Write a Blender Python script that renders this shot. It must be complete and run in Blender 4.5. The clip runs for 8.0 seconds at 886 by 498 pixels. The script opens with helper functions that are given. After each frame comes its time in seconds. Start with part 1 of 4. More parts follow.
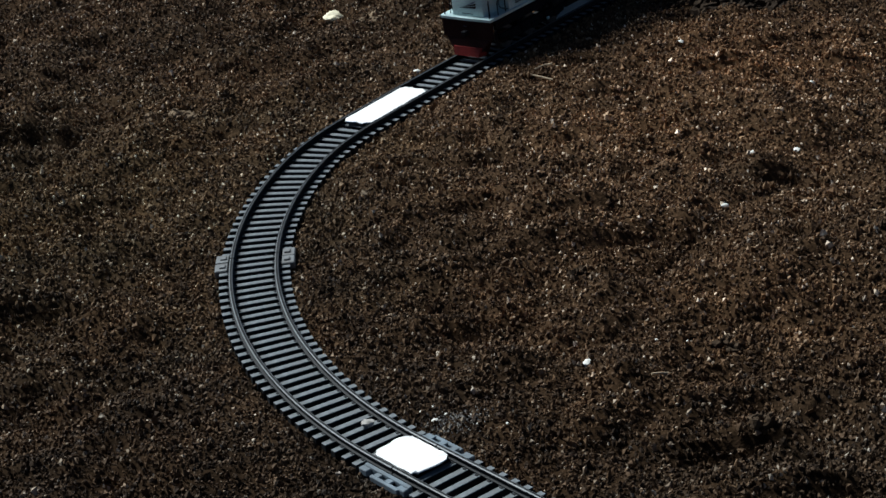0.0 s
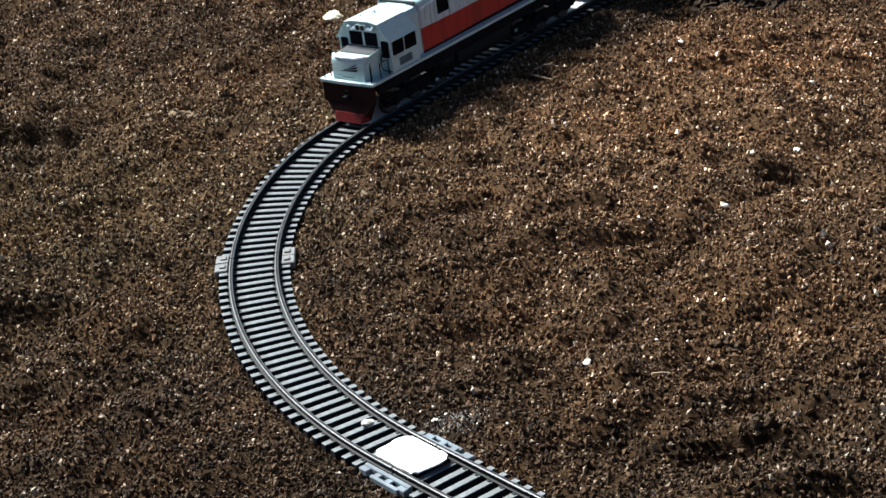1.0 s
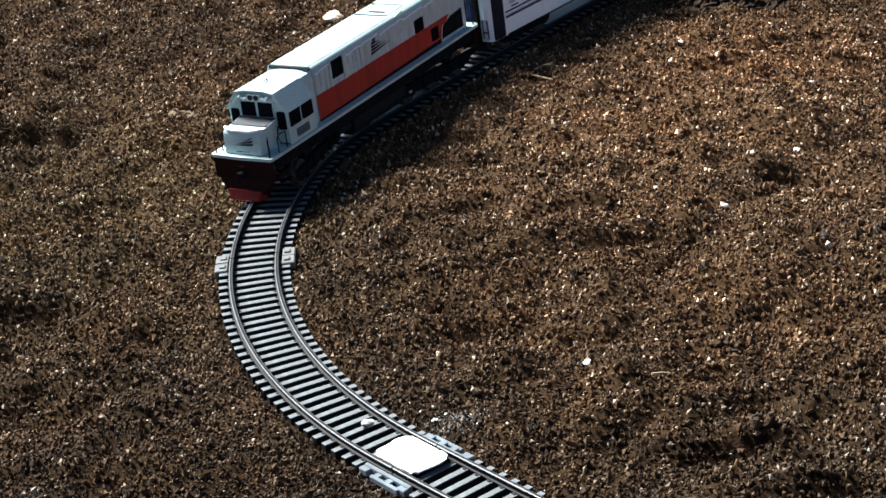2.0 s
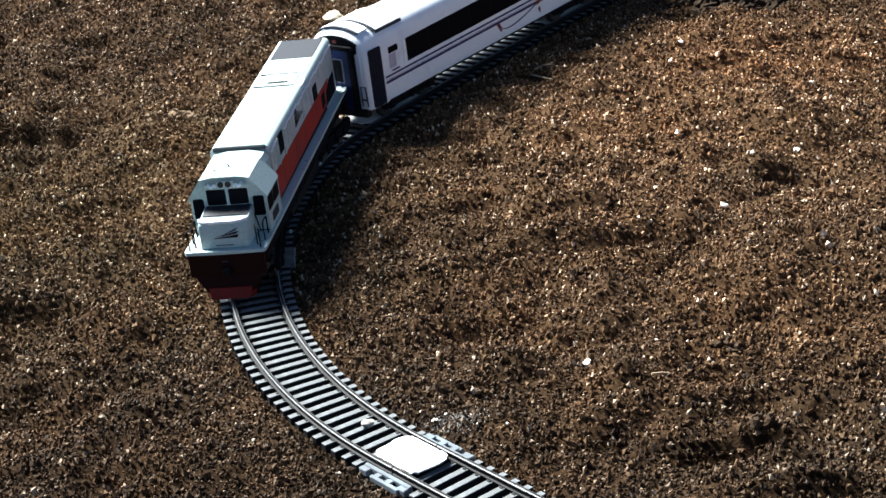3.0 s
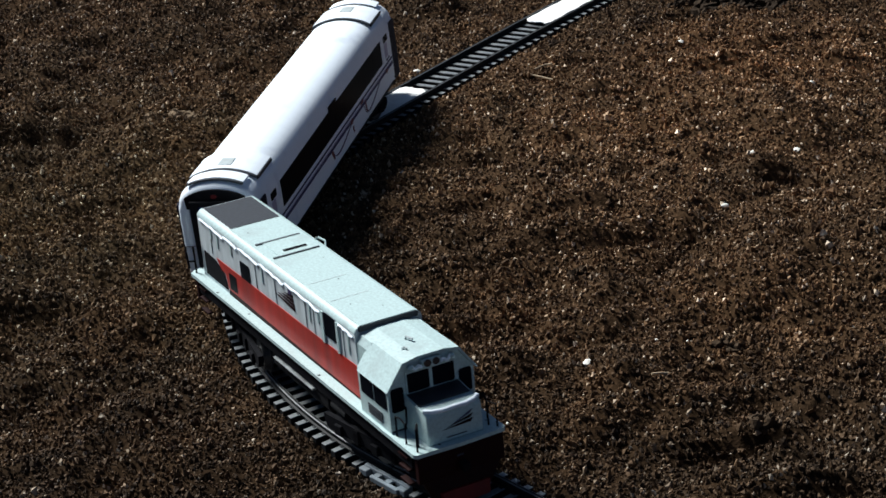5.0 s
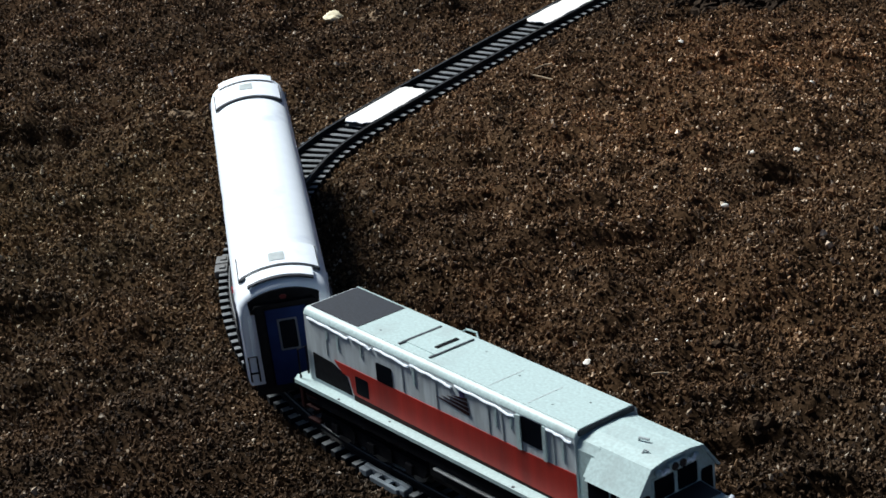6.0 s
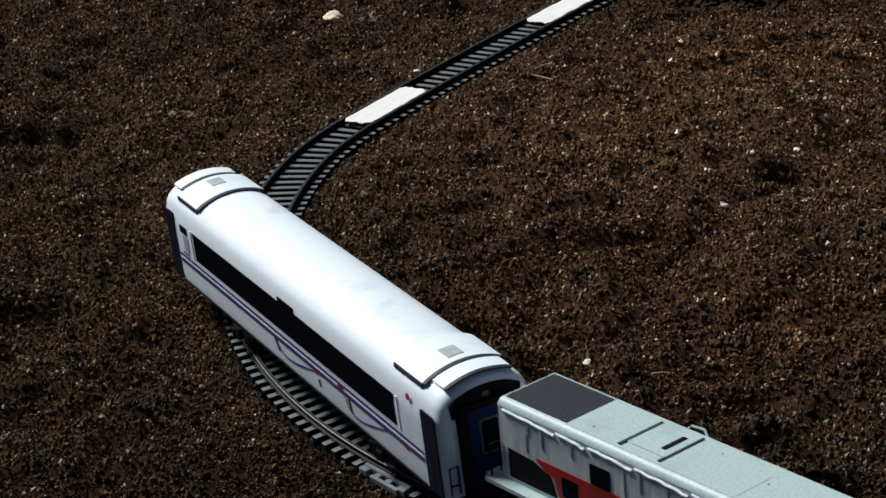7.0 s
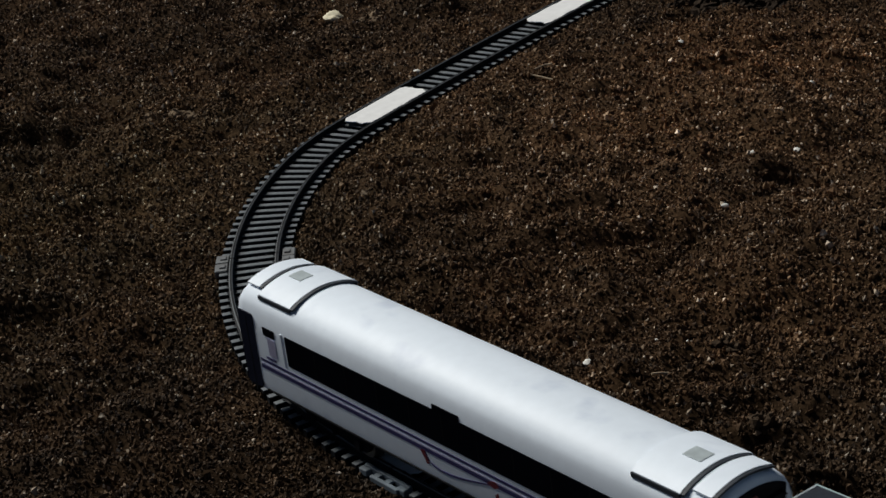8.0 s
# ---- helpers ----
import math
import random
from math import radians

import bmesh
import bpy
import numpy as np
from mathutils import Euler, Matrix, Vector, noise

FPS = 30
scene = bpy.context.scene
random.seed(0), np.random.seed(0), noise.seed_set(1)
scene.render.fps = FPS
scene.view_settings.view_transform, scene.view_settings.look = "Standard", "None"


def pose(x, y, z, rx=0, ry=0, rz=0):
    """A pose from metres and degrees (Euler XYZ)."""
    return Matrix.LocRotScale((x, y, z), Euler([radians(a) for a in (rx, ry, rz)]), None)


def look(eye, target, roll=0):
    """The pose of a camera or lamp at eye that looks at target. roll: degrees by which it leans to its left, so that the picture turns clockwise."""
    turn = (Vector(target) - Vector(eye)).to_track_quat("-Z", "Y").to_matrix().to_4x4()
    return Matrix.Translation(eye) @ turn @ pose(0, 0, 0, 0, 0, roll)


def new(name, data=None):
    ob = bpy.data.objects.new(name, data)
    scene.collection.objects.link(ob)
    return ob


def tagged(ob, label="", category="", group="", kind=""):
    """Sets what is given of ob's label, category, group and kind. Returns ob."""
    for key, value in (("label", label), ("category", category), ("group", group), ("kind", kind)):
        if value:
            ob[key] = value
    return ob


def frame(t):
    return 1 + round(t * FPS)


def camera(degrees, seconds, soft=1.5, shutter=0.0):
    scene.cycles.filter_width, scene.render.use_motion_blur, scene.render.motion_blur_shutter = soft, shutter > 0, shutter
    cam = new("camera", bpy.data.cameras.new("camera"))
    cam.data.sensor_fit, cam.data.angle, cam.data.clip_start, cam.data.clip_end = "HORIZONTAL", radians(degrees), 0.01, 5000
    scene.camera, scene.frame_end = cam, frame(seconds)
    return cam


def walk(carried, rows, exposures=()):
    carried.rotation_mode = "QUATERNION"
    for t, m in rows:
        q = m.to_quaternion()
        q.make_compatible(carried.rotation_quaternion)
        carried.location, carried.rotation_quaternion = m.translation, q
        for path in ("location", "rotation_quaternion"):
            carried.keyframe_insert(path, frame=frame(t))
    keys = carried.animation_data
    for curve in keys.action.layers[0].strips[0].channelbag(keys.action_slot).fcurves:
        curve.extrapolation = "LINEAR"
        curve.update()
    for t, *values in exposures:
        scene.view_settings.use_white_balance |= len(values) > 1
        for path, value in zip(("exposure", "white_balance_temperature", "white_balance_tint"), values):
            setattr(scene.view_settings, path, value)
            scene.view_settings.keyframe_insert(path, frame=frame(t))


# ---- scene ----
# ---------------- camera ----------------
RAIL = 0.0047                      # height of the rail heads over the soil
cam = camera(24.0, 8.0, 1.55, 0.15)
EYE = (0.0, 0.0, 0.31196 + RAIL)
TILT = radians(23.491)
view = look(EYE, (0.0, math.cos(TILT), EYE[2] - math.sin(TILT)), -7.540)
walk(cam, [(0.0, view), (8.0, view)],
     exposures=[(0.0, -0.05, 5700, 2), (0.3, 0.58, 5940, 4), (0.6, 1.06, 6040, 5), (1.0, 1.28, 6080, 5.5), (1.5, 1.33, 6060, 5.5), (2.2, 1.45, 6120, 6), (3.0, 1.64, 6140, 6), (3.5, 0.82, 5870, 5), (4.0, 0.6, 5930, 5),
                (4.5, 0.35, 5990, 6), (6.0, 0.08, 6060, 6), (6.5, -0.05, 6130, 7), (7.0, -0.42, 6190, 7), (7.5, -0.76, 6240, 7), (8.0, -0.94, 6290, 7)])

# ---------------- world and sun ----------------
SUN_ELEV, SUN_AZ = radians(48.0), radians(-43.0)      # azimuth from +y, clockwise
world = bpy.data.worlds.new("sky")
world.use_nodes = True
wn = world.node_tree
sky = wn.nodes.new("ShaderNodeTexSky")
sky.sky_type, sky.sun_disc = "NISHITA", False
sky.air_density, sky.dust_density = 0.55, 0.4
sky.sun_elevation, sky.sun_rotation = SUN_ELEV, SUN_AZ
wn.links.new(sky.outputs[0], wn.nodes["Background"].inputs[0])
wn.nodes["Background"].inputs[1].default_value = 0.04
scene.world = world
sun = new("sun", bpy.data.lights.new("sun", "SUN"))
sun.data.energy, sun.data.angle, sun.data.color = 6.2, radians(20.0), (1.0, 0.96, 0.90)
way = Vector((math.sin(SUN_AZ) * math.cos(SUN_ELEV), math.cos(SUN_AZ) * math.cos(SUN_ELEV), math.sin(SUN_ELEV)))
sun.matrix_world = look(way * 3.0 + Vector((0, 0.8, 0)), (0, 0.8, 0))


# ---------------- materials ----------------
def material(name, base, rough=0.6, metal=0.0, vary=0.25, size=400.0, bump=0.1, dirt=None, dirt_amount=0.4, dirt_size=60.0, stretch=(1, 1, 1), spec=0.5):
    """Base colour with variation at two scales (per metre), stains and fine relief."""
    m = bpy.data.materials.new(name)
    m.use_nodes = True
    nt = m.node_tree
    bsdf = nt.nodes["Principled BSDF"]
    bsdf.inputs["Roughness"].default_value, bsdf.inputs["Metallic"].default_value = rough, metal
    bsdf.inputs["Specular IOR Level"].default_value = spec
    tc = nt.nodes.new("ShaderNodeTexCoord")
    mp = nt.nodes.new("ShaderNodeMapping")
    mp.inputs["Scale"].default_value = stretch
    nt.links.new(tc.outputs["Object"], mp.inputs["Vector"])

    def tex(scale, detail):
        n = nt.nodes.new("ShaderNodeTexNoise")
        n.inputs["Scale"].default_value, n.inputs["Detail"].default_value = scale, detail
        nt.links.new(mp.outputs[0], n.inputs["Vector"])
        return n.outputs["Fac"]

    def mix(fac, a, b):
        n = nt.nodes.new("ShaderNodeMix")
        n.data_type = "RGBA"
        for socket, v in ((n.inputs[0], fac), (n.inputs[6], a), (n.inputs[7], b)):
            if hasattr(v, "links"):
                nt.links.new(v, socket)
            else:
                socket.default_value = v
        return n.outputs[2]

    def ramp(src, lo, hi):
        n = nt.nodes.new("ShaderNodeMapRange")
        n.inputs[1].default_value, n.inputs[2].default_value = lo, hi
        nt.links.new(src, n.inputs[0])
        return n.outputs[0]

    dark = tuple(c * (1 - vary) for c in base) + (1,)
    light = tuple(min(1, c * (1 + vary * 0.5)) for c in base) + (1,)
    fine = tex(size, 4)
    col = mix(ramp(fine, 0.3, 0.7), dark, light)
    if dirt:
        spots = ramp(tex(dirt_size, 5), 0.62 - 0.25 * dirt_amount, 0.8)
        col = mix(spots, col, dirt + (1,))
    nt.links.new(col, bsdf.inputs["Base Color"])
    if bump:
        b = nt.nodes.new("ShaderNodeBump")
        b.inputs["Strength"].default_value, b.inputs["Distance"].default_value = bump, 0.0004
        nt.links.new(fine, b.inputs["Height"])
        nt.links.new(b.outputs[0], bsdf.inputs["Normal"])
    return m


def soil_material(name, tones, per_piece):
    """Loose earth: brown tones by crumb or by noise, with paler and ochre drifts."""
    m = bpy.data.materials.new(name)
    m.use_nodes = True
    nt = m.node_tree
    bsdf = nt.nodes["Principled BSDF"]
    bsdf.inputs["Roughness"].default_value = 0.75 if per_piece else 0.95
    bsdf.inputs["Specular IOR Level"].default_value = 0.16 if per_piece else 0.03
    geo = nt.nodes.new("ShaderNodeNewGeometry")

    def tex(scale, detail):
        n = nt.nodes.new("ShaderNodeTexNoise")
        n.inputs["Scale"].default_value, n.inputs["Detail"].default_value = scale, detail
        nt.links.new(geo.outputs["Position"], n.inputs["Vector"])
        return n.outputs["Fac"]

    cr = nt.nodes.new("ShaderNodeValToRGB")
    cr.color_ramp.elements.remove(cr.color_ramp.elements[1])
    for i, (at, c) in enumerate(tones):
        e = cr.color_ramp.elements[0] if i == 0 else cr.color_ramp.elements.new(at)
        e.position, e.color = at, c + (1,)
    fine = tex(700, 3)
    if per_piece:
        nt.links.new(geo.outputs["Random Per Island"], cr.inputs[0])
    else:
        nt.links.new(fine, cr.inputs[0])
    drift = nt.nodes.new("ShaderNodeValToRGB")
    drift.color_ramp.elements[0].position, drift.color_ramp.elements[1].position = 0.35, 0.68
    drift.color_ramp.elements[0].color, drift.color_ramp.elements[1].color = (0.84, 0.83, 0.82, 1), (1.16, 1.07, 0.97, 1)
    nt.links.new(tex(14, 4), drift.inputs[0])
    mul = nt.nodes.new("ShaderNodeMix")
    mul.data_type, mul.blend_type = "RGBA", "MULTIPLY"
    mul.inputs[0].default_value = 1.0
    nt.links.new(cr.outputs[0], mul.inputs[6])
    patch = nt.nodes.new("ShaderNodeMapRange")
    patch.inputs[1].default_value, patch.inputs[2].default_value, patch.inputs[3].default_value, patch.inputs[4].default_value = 0.35, 0.65, 0.66, 1.22
    nt.links.new(tex(75, 3), patch.inputs[0])
    both = nt.nodes.new("ShaderNodeVectorMath")
    both.operation = "SCALE"
    nt.links.new(drift.outputs[0], both.inputs[0])
    nt.links.new(patch.outputs[0], both.inputs["Scale"])
    nt.links.new(both.outputs[0], mul.inputs[7])
    # light falloff painted into the soil: darker toward the near edge of the bed
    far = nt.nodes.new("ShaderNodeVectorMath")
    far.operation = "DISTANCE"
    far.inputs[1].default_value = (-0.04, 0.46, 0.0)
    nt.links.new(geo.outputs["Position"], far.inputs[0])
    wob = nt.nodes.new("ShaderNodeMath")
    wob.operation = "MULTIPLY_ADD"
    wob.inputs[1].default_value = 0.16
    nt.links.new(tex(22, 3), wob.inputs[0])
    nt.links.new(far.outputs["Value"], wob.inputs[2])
    dim = nt.nodes.new("ShaderNodeMapRange")
    dim.inputs[1].default_value, dim.inputs[2].default_value, dim.inputs[3].default_value = 0.16, 0.47, 0.46
    nt.links.new(wob.outputs[0], dim.inputs[0])
    # paler, pinker patches inside the curve and on the mound behind, one olive outside
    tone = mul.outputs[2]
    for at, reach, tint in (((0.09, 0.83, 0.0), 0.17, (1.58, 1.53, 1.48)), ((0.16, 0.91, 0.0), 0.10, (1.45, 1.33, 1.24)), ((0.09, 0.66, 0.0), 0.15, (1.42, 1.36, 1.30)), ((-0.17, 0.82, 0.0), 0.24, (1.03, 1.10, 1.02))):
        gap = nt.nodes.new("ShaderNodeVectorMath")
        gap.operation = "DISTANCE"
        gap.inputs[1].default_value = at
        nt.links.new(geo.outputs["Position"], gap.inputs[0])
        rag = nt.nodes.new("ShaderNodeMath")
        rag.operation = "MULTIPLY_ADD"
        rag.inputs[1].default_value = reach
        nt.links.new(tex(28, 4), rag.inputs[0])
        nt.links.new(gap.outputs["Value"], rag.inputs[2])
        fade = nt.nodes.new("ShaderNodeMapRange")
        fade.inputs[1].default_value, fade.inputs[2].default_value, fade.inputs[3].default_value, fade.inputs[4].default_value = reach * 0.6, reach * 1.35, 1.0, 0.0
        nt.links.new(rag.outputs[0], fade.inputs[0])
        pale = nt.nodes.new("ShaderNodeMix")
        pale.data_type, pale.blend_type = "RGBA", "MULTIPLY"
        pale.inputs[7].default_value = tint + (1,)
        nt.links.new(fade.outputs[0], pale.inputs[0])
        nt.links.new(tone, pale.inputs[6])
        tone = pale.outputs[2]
    dimmed = nt.nodes.new("ShaderNodeVectorMath")
    dimmed.operation = "SCALE"
    nt.links.new(tone, dimmed.inputs[0])
    nt.links.new(dim.outputs[0], dimmed.inputs["Scale"])
    nt.links.new(dimmed.outputs[0], bsdf.inputs["Base Color"])
    b = nt.nodes.new("ShaderNodeBump")
    b.inputs["Strength"].default_value, b.inputs["Distance"].default_value = 0.8, 0.0008
    nt.links.new(fine, b.inputs["Height"])
    nt.links.new(b.outputs[0], bsdf.inputs["Normal"])
    return m


M_SOIL = soil_material("dark_soil", ((0.0, (0.018, 0.011, 0.006)), (0.5, (0.043, 0.027, 0.015)), (0.75, (0.080, 0.050, 0.030))), False)
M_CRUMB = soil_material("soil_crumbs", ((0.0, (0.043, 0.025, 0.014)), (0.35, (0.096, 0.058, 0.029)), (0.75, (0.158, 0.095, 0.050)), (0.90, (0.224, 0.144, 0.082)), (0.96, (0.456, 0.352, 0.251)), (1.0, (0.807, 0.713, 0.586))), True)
M_STONE = material("pale_stone", (0.78, 0.75, 0.68), 0.7, vary=0.25, size=500, bump=0.5, dirt=(0.2, 0.15, 0.1), dirt_size=150)
M_CREAM = material("cream_stone", (0.80, 0.72, 0.50), 0.7, vary=0.2, size=500, bump=0.5, dirt=(0.4, 0.32, 0.2), dirt_amount=0.3, dirt_size=150)
M_DUST = material("plaster_dust", (0.36, 0.34, 0.31), 0.85, vary=0.4, size=900, bump=0.3)
M_TAN = material("tan_clod", (0.27, 0.195, 0.125), 0.95, vary=0.6, size=900, bump=1.0, dirt=(0.08, 0.056, 0.038), dirt_amount=0.5, dirt_size=260, spec=0.1)
M_CLOD = material("dark_clod", (0.030, 0.021, 0.015), 0.95, vary=0.6, size=700, bump=1.0, dirt=(0.07, 0.05, 0.034), dirt_amount=0.7, dirt_size=300, spec=0.05)
M_LUMP = material("brown_clod", (0.062, 0.042, 0.027), 0.95, vary=0.6, size=700, bump=1.0, dirt=(0.10, 0.07, 0.046), dirt_amount=0.7, dirt_size=300, spec=0.05)
M_STRAW = material("dry_straw", (0.4, 0.3, 0.19), 0.7, vary=0.4, size=300, bump=0.3)
# sleeper plastic in two tones: shade painted on the sides, light on the tops
M_TIEBODY = material("sleeper_shaded_side", (0.016, 0.017, 0.019), 0.6, vary=0.3, size=400, bump=0.1, spec=0.15)
M_TIE = material("sleeper_lit_top", (0.165, 0.178, 0.188), 0.42, vary=0.3, size=500, bump=0.15, dirt=(0.06, 0.05, 0.04), dirt_amount=0.4, dirt_size=120)
M_RAIL = material("blackened_rail", (0.014, 0.014, 0.015), 0.6, metal=0.0, vary=0.4, size=250, bump=0.05, spec=0.12)
M_GLINT = material("worn_rail_glint", (0.13, 0.138, 0.145), 0.5, metal=0.1, vary=0.4, size=180, bump=0.05, dirt=(0.1, 0.09, 0.08), dirt_amount=0.5, dirt_size=90)
M_JOIN = material("grey_plastic_joiner", (0.17, 0.175, 0.175), 0.45, vary=0.2, size=300, bump=0.1, dirt=(0.08, 0.06, 0.05))
M_PAD = material("pale_blue_plastic", (0.17, 0.205, 0.235), 0.4, vary=0.25, size=200, bump=0.1, dirt=(0.1, 0.09, 0.08))
M_CARD = material("white_card", (0.82, 0.81, 0.79), 0.7, vary=0.06, size=250, bump=0.25)
M_WHITE = material("off_white_paint", (0.45, 0.57, 0.57), 0.45, vary=0.16, size=1100, bump=0.12, dirt=(0.36, 0.43, 0.43), dirt_amount=0.25, dirt_size=90, spec=0.4)
M_SIDE = material("streaked_white_paint", (0.50, 0.55, 0.57), 0.55, vary=0.2, size=420, bump=0.25, dirt=(0.27, 0.30, 0.31), dirt_amount=0.3, dirt_size=110, stretch=(1.6, 1, 0.25), spec=0.4)
M_RED = material("red_paint", (0.36, 0.017, 0.010), 0.5, vary=0.25, size=160, bump=0.3, dirt=(0.2, 0.012, 0.01), dirt_amount=0.35, dirt_size=70, stretch=(1.6, 1, 0.25), spec=0.3)
M_PILOT = material("dark_red_paint", (0.014, 0.002, 0.002), 0.65, vary=0.2, size=300, spec=0.12)
M_PLOUGH = material("bright_red_paint", (0.14, 0.007, 0.005), 0.55, vary=0.3, size=300, spec=0.25)
M_BLACK = material("matt_black", (0.010, 0.010, 0.012), 0.9, vary=0.4, size=400, spec=0.05)
M_ROOFDARK = material("charcoal_grille", (0.011, 0.015, 0.024), 0.55, vary=0.4, size=900, bump=0.2, spec=0.5)
M_GLASS = material("dark_window", (0.004, 0.005, 0.008), 0.35, vary=0.2, size=100, bump=0.0, spec=0.012)
M_LINE = material("panel_line", (0.03, 0.036, 0.045), 0.6, vary=0.3, size=300, spec=0.3)
M_GREYF = material("underframe_grey", (0.014, 0.014, 0.015), 0.7, vary=0.4, size=300, spec=0.1)
M_TANK = material("worn_grey_tank", (0.25, 0.27, 0.27), 0.5, vary=0.4, size=200, dirt=(0.04, 0.035, 0.035), dirt_amount=0.6, dirt_size=80)
M_COACH = material("glossy_white_paint", (0.84, 0.905, 0.98), 0.52, vary=0.03, size=250, bump=0.03, dirt=(0.62, 0.68, 0.79), dirt_amount=0.1, dirt_size=60)
M_BLUE = material("blue_paint", (0.006, 0.015, 0.07), 0.6, vary=0.2, size=200, spec=0.1)
M_DOOR = material("navy_door", (0.010, 0.012, 0.026), 0.6, vary=0.3, size=250, spec=0.1)
M_DIM = material("dull_grey_trim", (0.035, 0.04, 0.06), 0.5, vary=0.2, size=200, spec=0.2)
M_FRAME = material("window_frame_grey", (0.08, 0.09, 0.12), 0.5, vary=0.2, size=250, spec=0.2)
M_PURPLE = material("dark_violet_stripe", (0.055, 0.05, 0.13), 0.5, vary=0.2, size=300, spec=0.1)
M_TAIL = material("dull_red_flourish", (0.14, 0.024, 0.03), 0.5, vary=0.2, size=300, spec=0.3)
M_LAMP = material("dark_red_lens", (0.10, 0.012, 0.014), 0.3, vary=0.1, size=300, spec=0.3)
M_MARK = material("red_marker", (0.5, 0.03, 0.06), 0.4, vary=0.1, size=300, spec=0.3)
M_LAV = material("lavender_panel", (0.45, 0.43, 0.58), 0.5, vary=0.15, size=300)
M_VENT = material("grey_blue_vent", (0.42, 0.47, 0.48), 0.5, vary=0.15, size=400)
M_STEEL = material("wheel_steel", (0.10, 0.10, 0.10), 0.45, metal=0.8, vary=0.3, size=300)
M_LENS = material("lamp_lens", (0.03, 0.03, 0.035), 0.08, vary=0.1, size=100, bump=0.0)

MM = 0.001


# ---------------- mesh helpers (lengths in millimetres) ----------------
def link_mesh(name, bm, mat, parent=None, label="", smooth=False):
    bmesh.ops.recalc_face_normals(bm, faces=bm.faces)
    me = bpy.data.meshes.new(name)
    for v in bm.verts:
        v.co *= MM
    if smooth:
        for f in bm.faces:
            f.smooth = True
    bm.to_mesh(me)
    bm.free()
    me.materials.append(mat)
    if smooth:
        me.set_sharp_from_angle(angle=radians(38))
    ob = new(name, me)
    ob.parent = parent
    if label:
        ob["label"] = label
    return ob


def part(name, bm, material, parent, label="", smooth=False):
    return link_mesh(name, bm, material, parent, label, smooth)


def box(x0, x1, y0, y1, z0, z1, bevel=0.0, seg=2, bm=None):
    bm = bm or bmesh.new()
    made = bmesh.ops.create_cube(bm, size=1.0, matrix=Matrix.Translation(((x0 + x1) / 2, (y0 + y1) / 2, (z0 + z1) / 2)) @ Matrix.Diagonal((abs(x1 - x0), abs(y1 - y0), abs(z1 - z0), 1)))
    if bevel:
        edges = list({e for v in made["verts"] for e in v.link_edges})
        bmesh.ops.bevel(bm, geom=edges, offset=bevel, segments=seg, affect="EDGES", profile=0.5)
    return bm


def loft(rings, close_ends=True, bm=None):
    """Rings of equal count of (x, y, z) joined by quads."""
    bm = bm or bmesh.new()
    rows = [[bm.verts.new(c) for c in r] for r in rings]
    n = len(rows[0])
    for a, b in zip(rows, rows[1:]):
        for i in range(n):
            bm.faces.new((a[i], a[(i + 1) % n], b[(i + 1) % n], b[i]))
    if close_ends:
        bm.faces.new(rows[0])
        bm.faces.new(rows[-1])
    return bm


def prism(profile, axis, a, b, bm=None):
    """A closed outline swept from a to b: profile (y, z) along x, (x, z) along y."""
    put = (lambda p, t: (t, p[0], p[1])) if axis == "x" else (lambda p, t: (p[0], t, p[1]))
    return loft([[put(p, a) for p in profile], [put(p, b) for p in profile]], bm=bm)


def rod(points, r, sides=6, bm=None):
    """A round bar along a line of points."""
    bm = bm or bmesh.new()
    rings = []
    for i, c in enumerate(points):
        c = Vector(c)
        d = (Vector(points[min(i + 1, len(points) - 1)]) - Vector(points[max(i - 1, 0)])).normalized()
        q = d.to_track_quat("Z", "Y")
        rings.append([c + q @ Vector((r * math.cos(t), r * math.sin(t), 0)) for t in (2 * math.pi * k / sides for k in range(sides))])
    return loft(rings, bm=bm)


def disc(x, y0, y1, z, r, sides=20, bm=None):
    ring = [(x + r * math.cos(2 * math.pi * k / sides), z + r * math.sin(2 * math.pi * k / sides)) for k in range(sides)]
    return prism(ring, "y", y0, y1, bm)


def rounded(x0, x1, z0, z1, r, n=4):
    """A rounded rectangle as an outline."""
    out = []
    for cx, cz, a in ((x1 - r, z1 - r, 0), (x0 + r, z1 - r, 90), (x0 + r, z0 + r, 180), (x1 - r, z0 + r, 270)):
        out += [(cx + r * math.cos(radians(a + 90 * k / n)), cz + r * math.sin(radians(a + 90 * k / n))) for k in range(n + 1)]
    return out


def noise_field(rng, nx, ny, cells):
    """Smooth value noise on an nx by ny grid."""
    g = rng.random((cells[0] + 3, cells[1] + 3))
    u, v = np.linspace(0, cells[0], nx), np.linspace(0, cells[1], ny)
    i, j = u.astype(int), v.astype(int)
    fu, fv = (u - i)[:, None], (v - j)[None, :]
    fu, fv = fu * fu * (3 - 2 * fu), fv * fv * (3 - 2 * fv)
    a, b = g[np.ix_(i, j)], g[np.ix_(i + 1, j)]
    c, d = g[np.ix_(i, j + 1)], g[np.ix_(i + 1, j + 1)]
    return (a * (1 - fu) + b * fu) * (1 - fv) + (c * (1 - fu) + d * fu) * fv - 0.5


# ---------------- the line of the track ----------------
# (x, y, heading) at s = 0, in millimetres; s grows away from the camera.
START = (-56.502, 823.998, 1.23819)
BENDS = ((-0.005983, 56.656), (-0.000268, 1e6))           # curvature, length, for s > 0
BENDS_BACK = ((-0.003521, 270.372), (-0.000135, 1e6))     # for s < 0


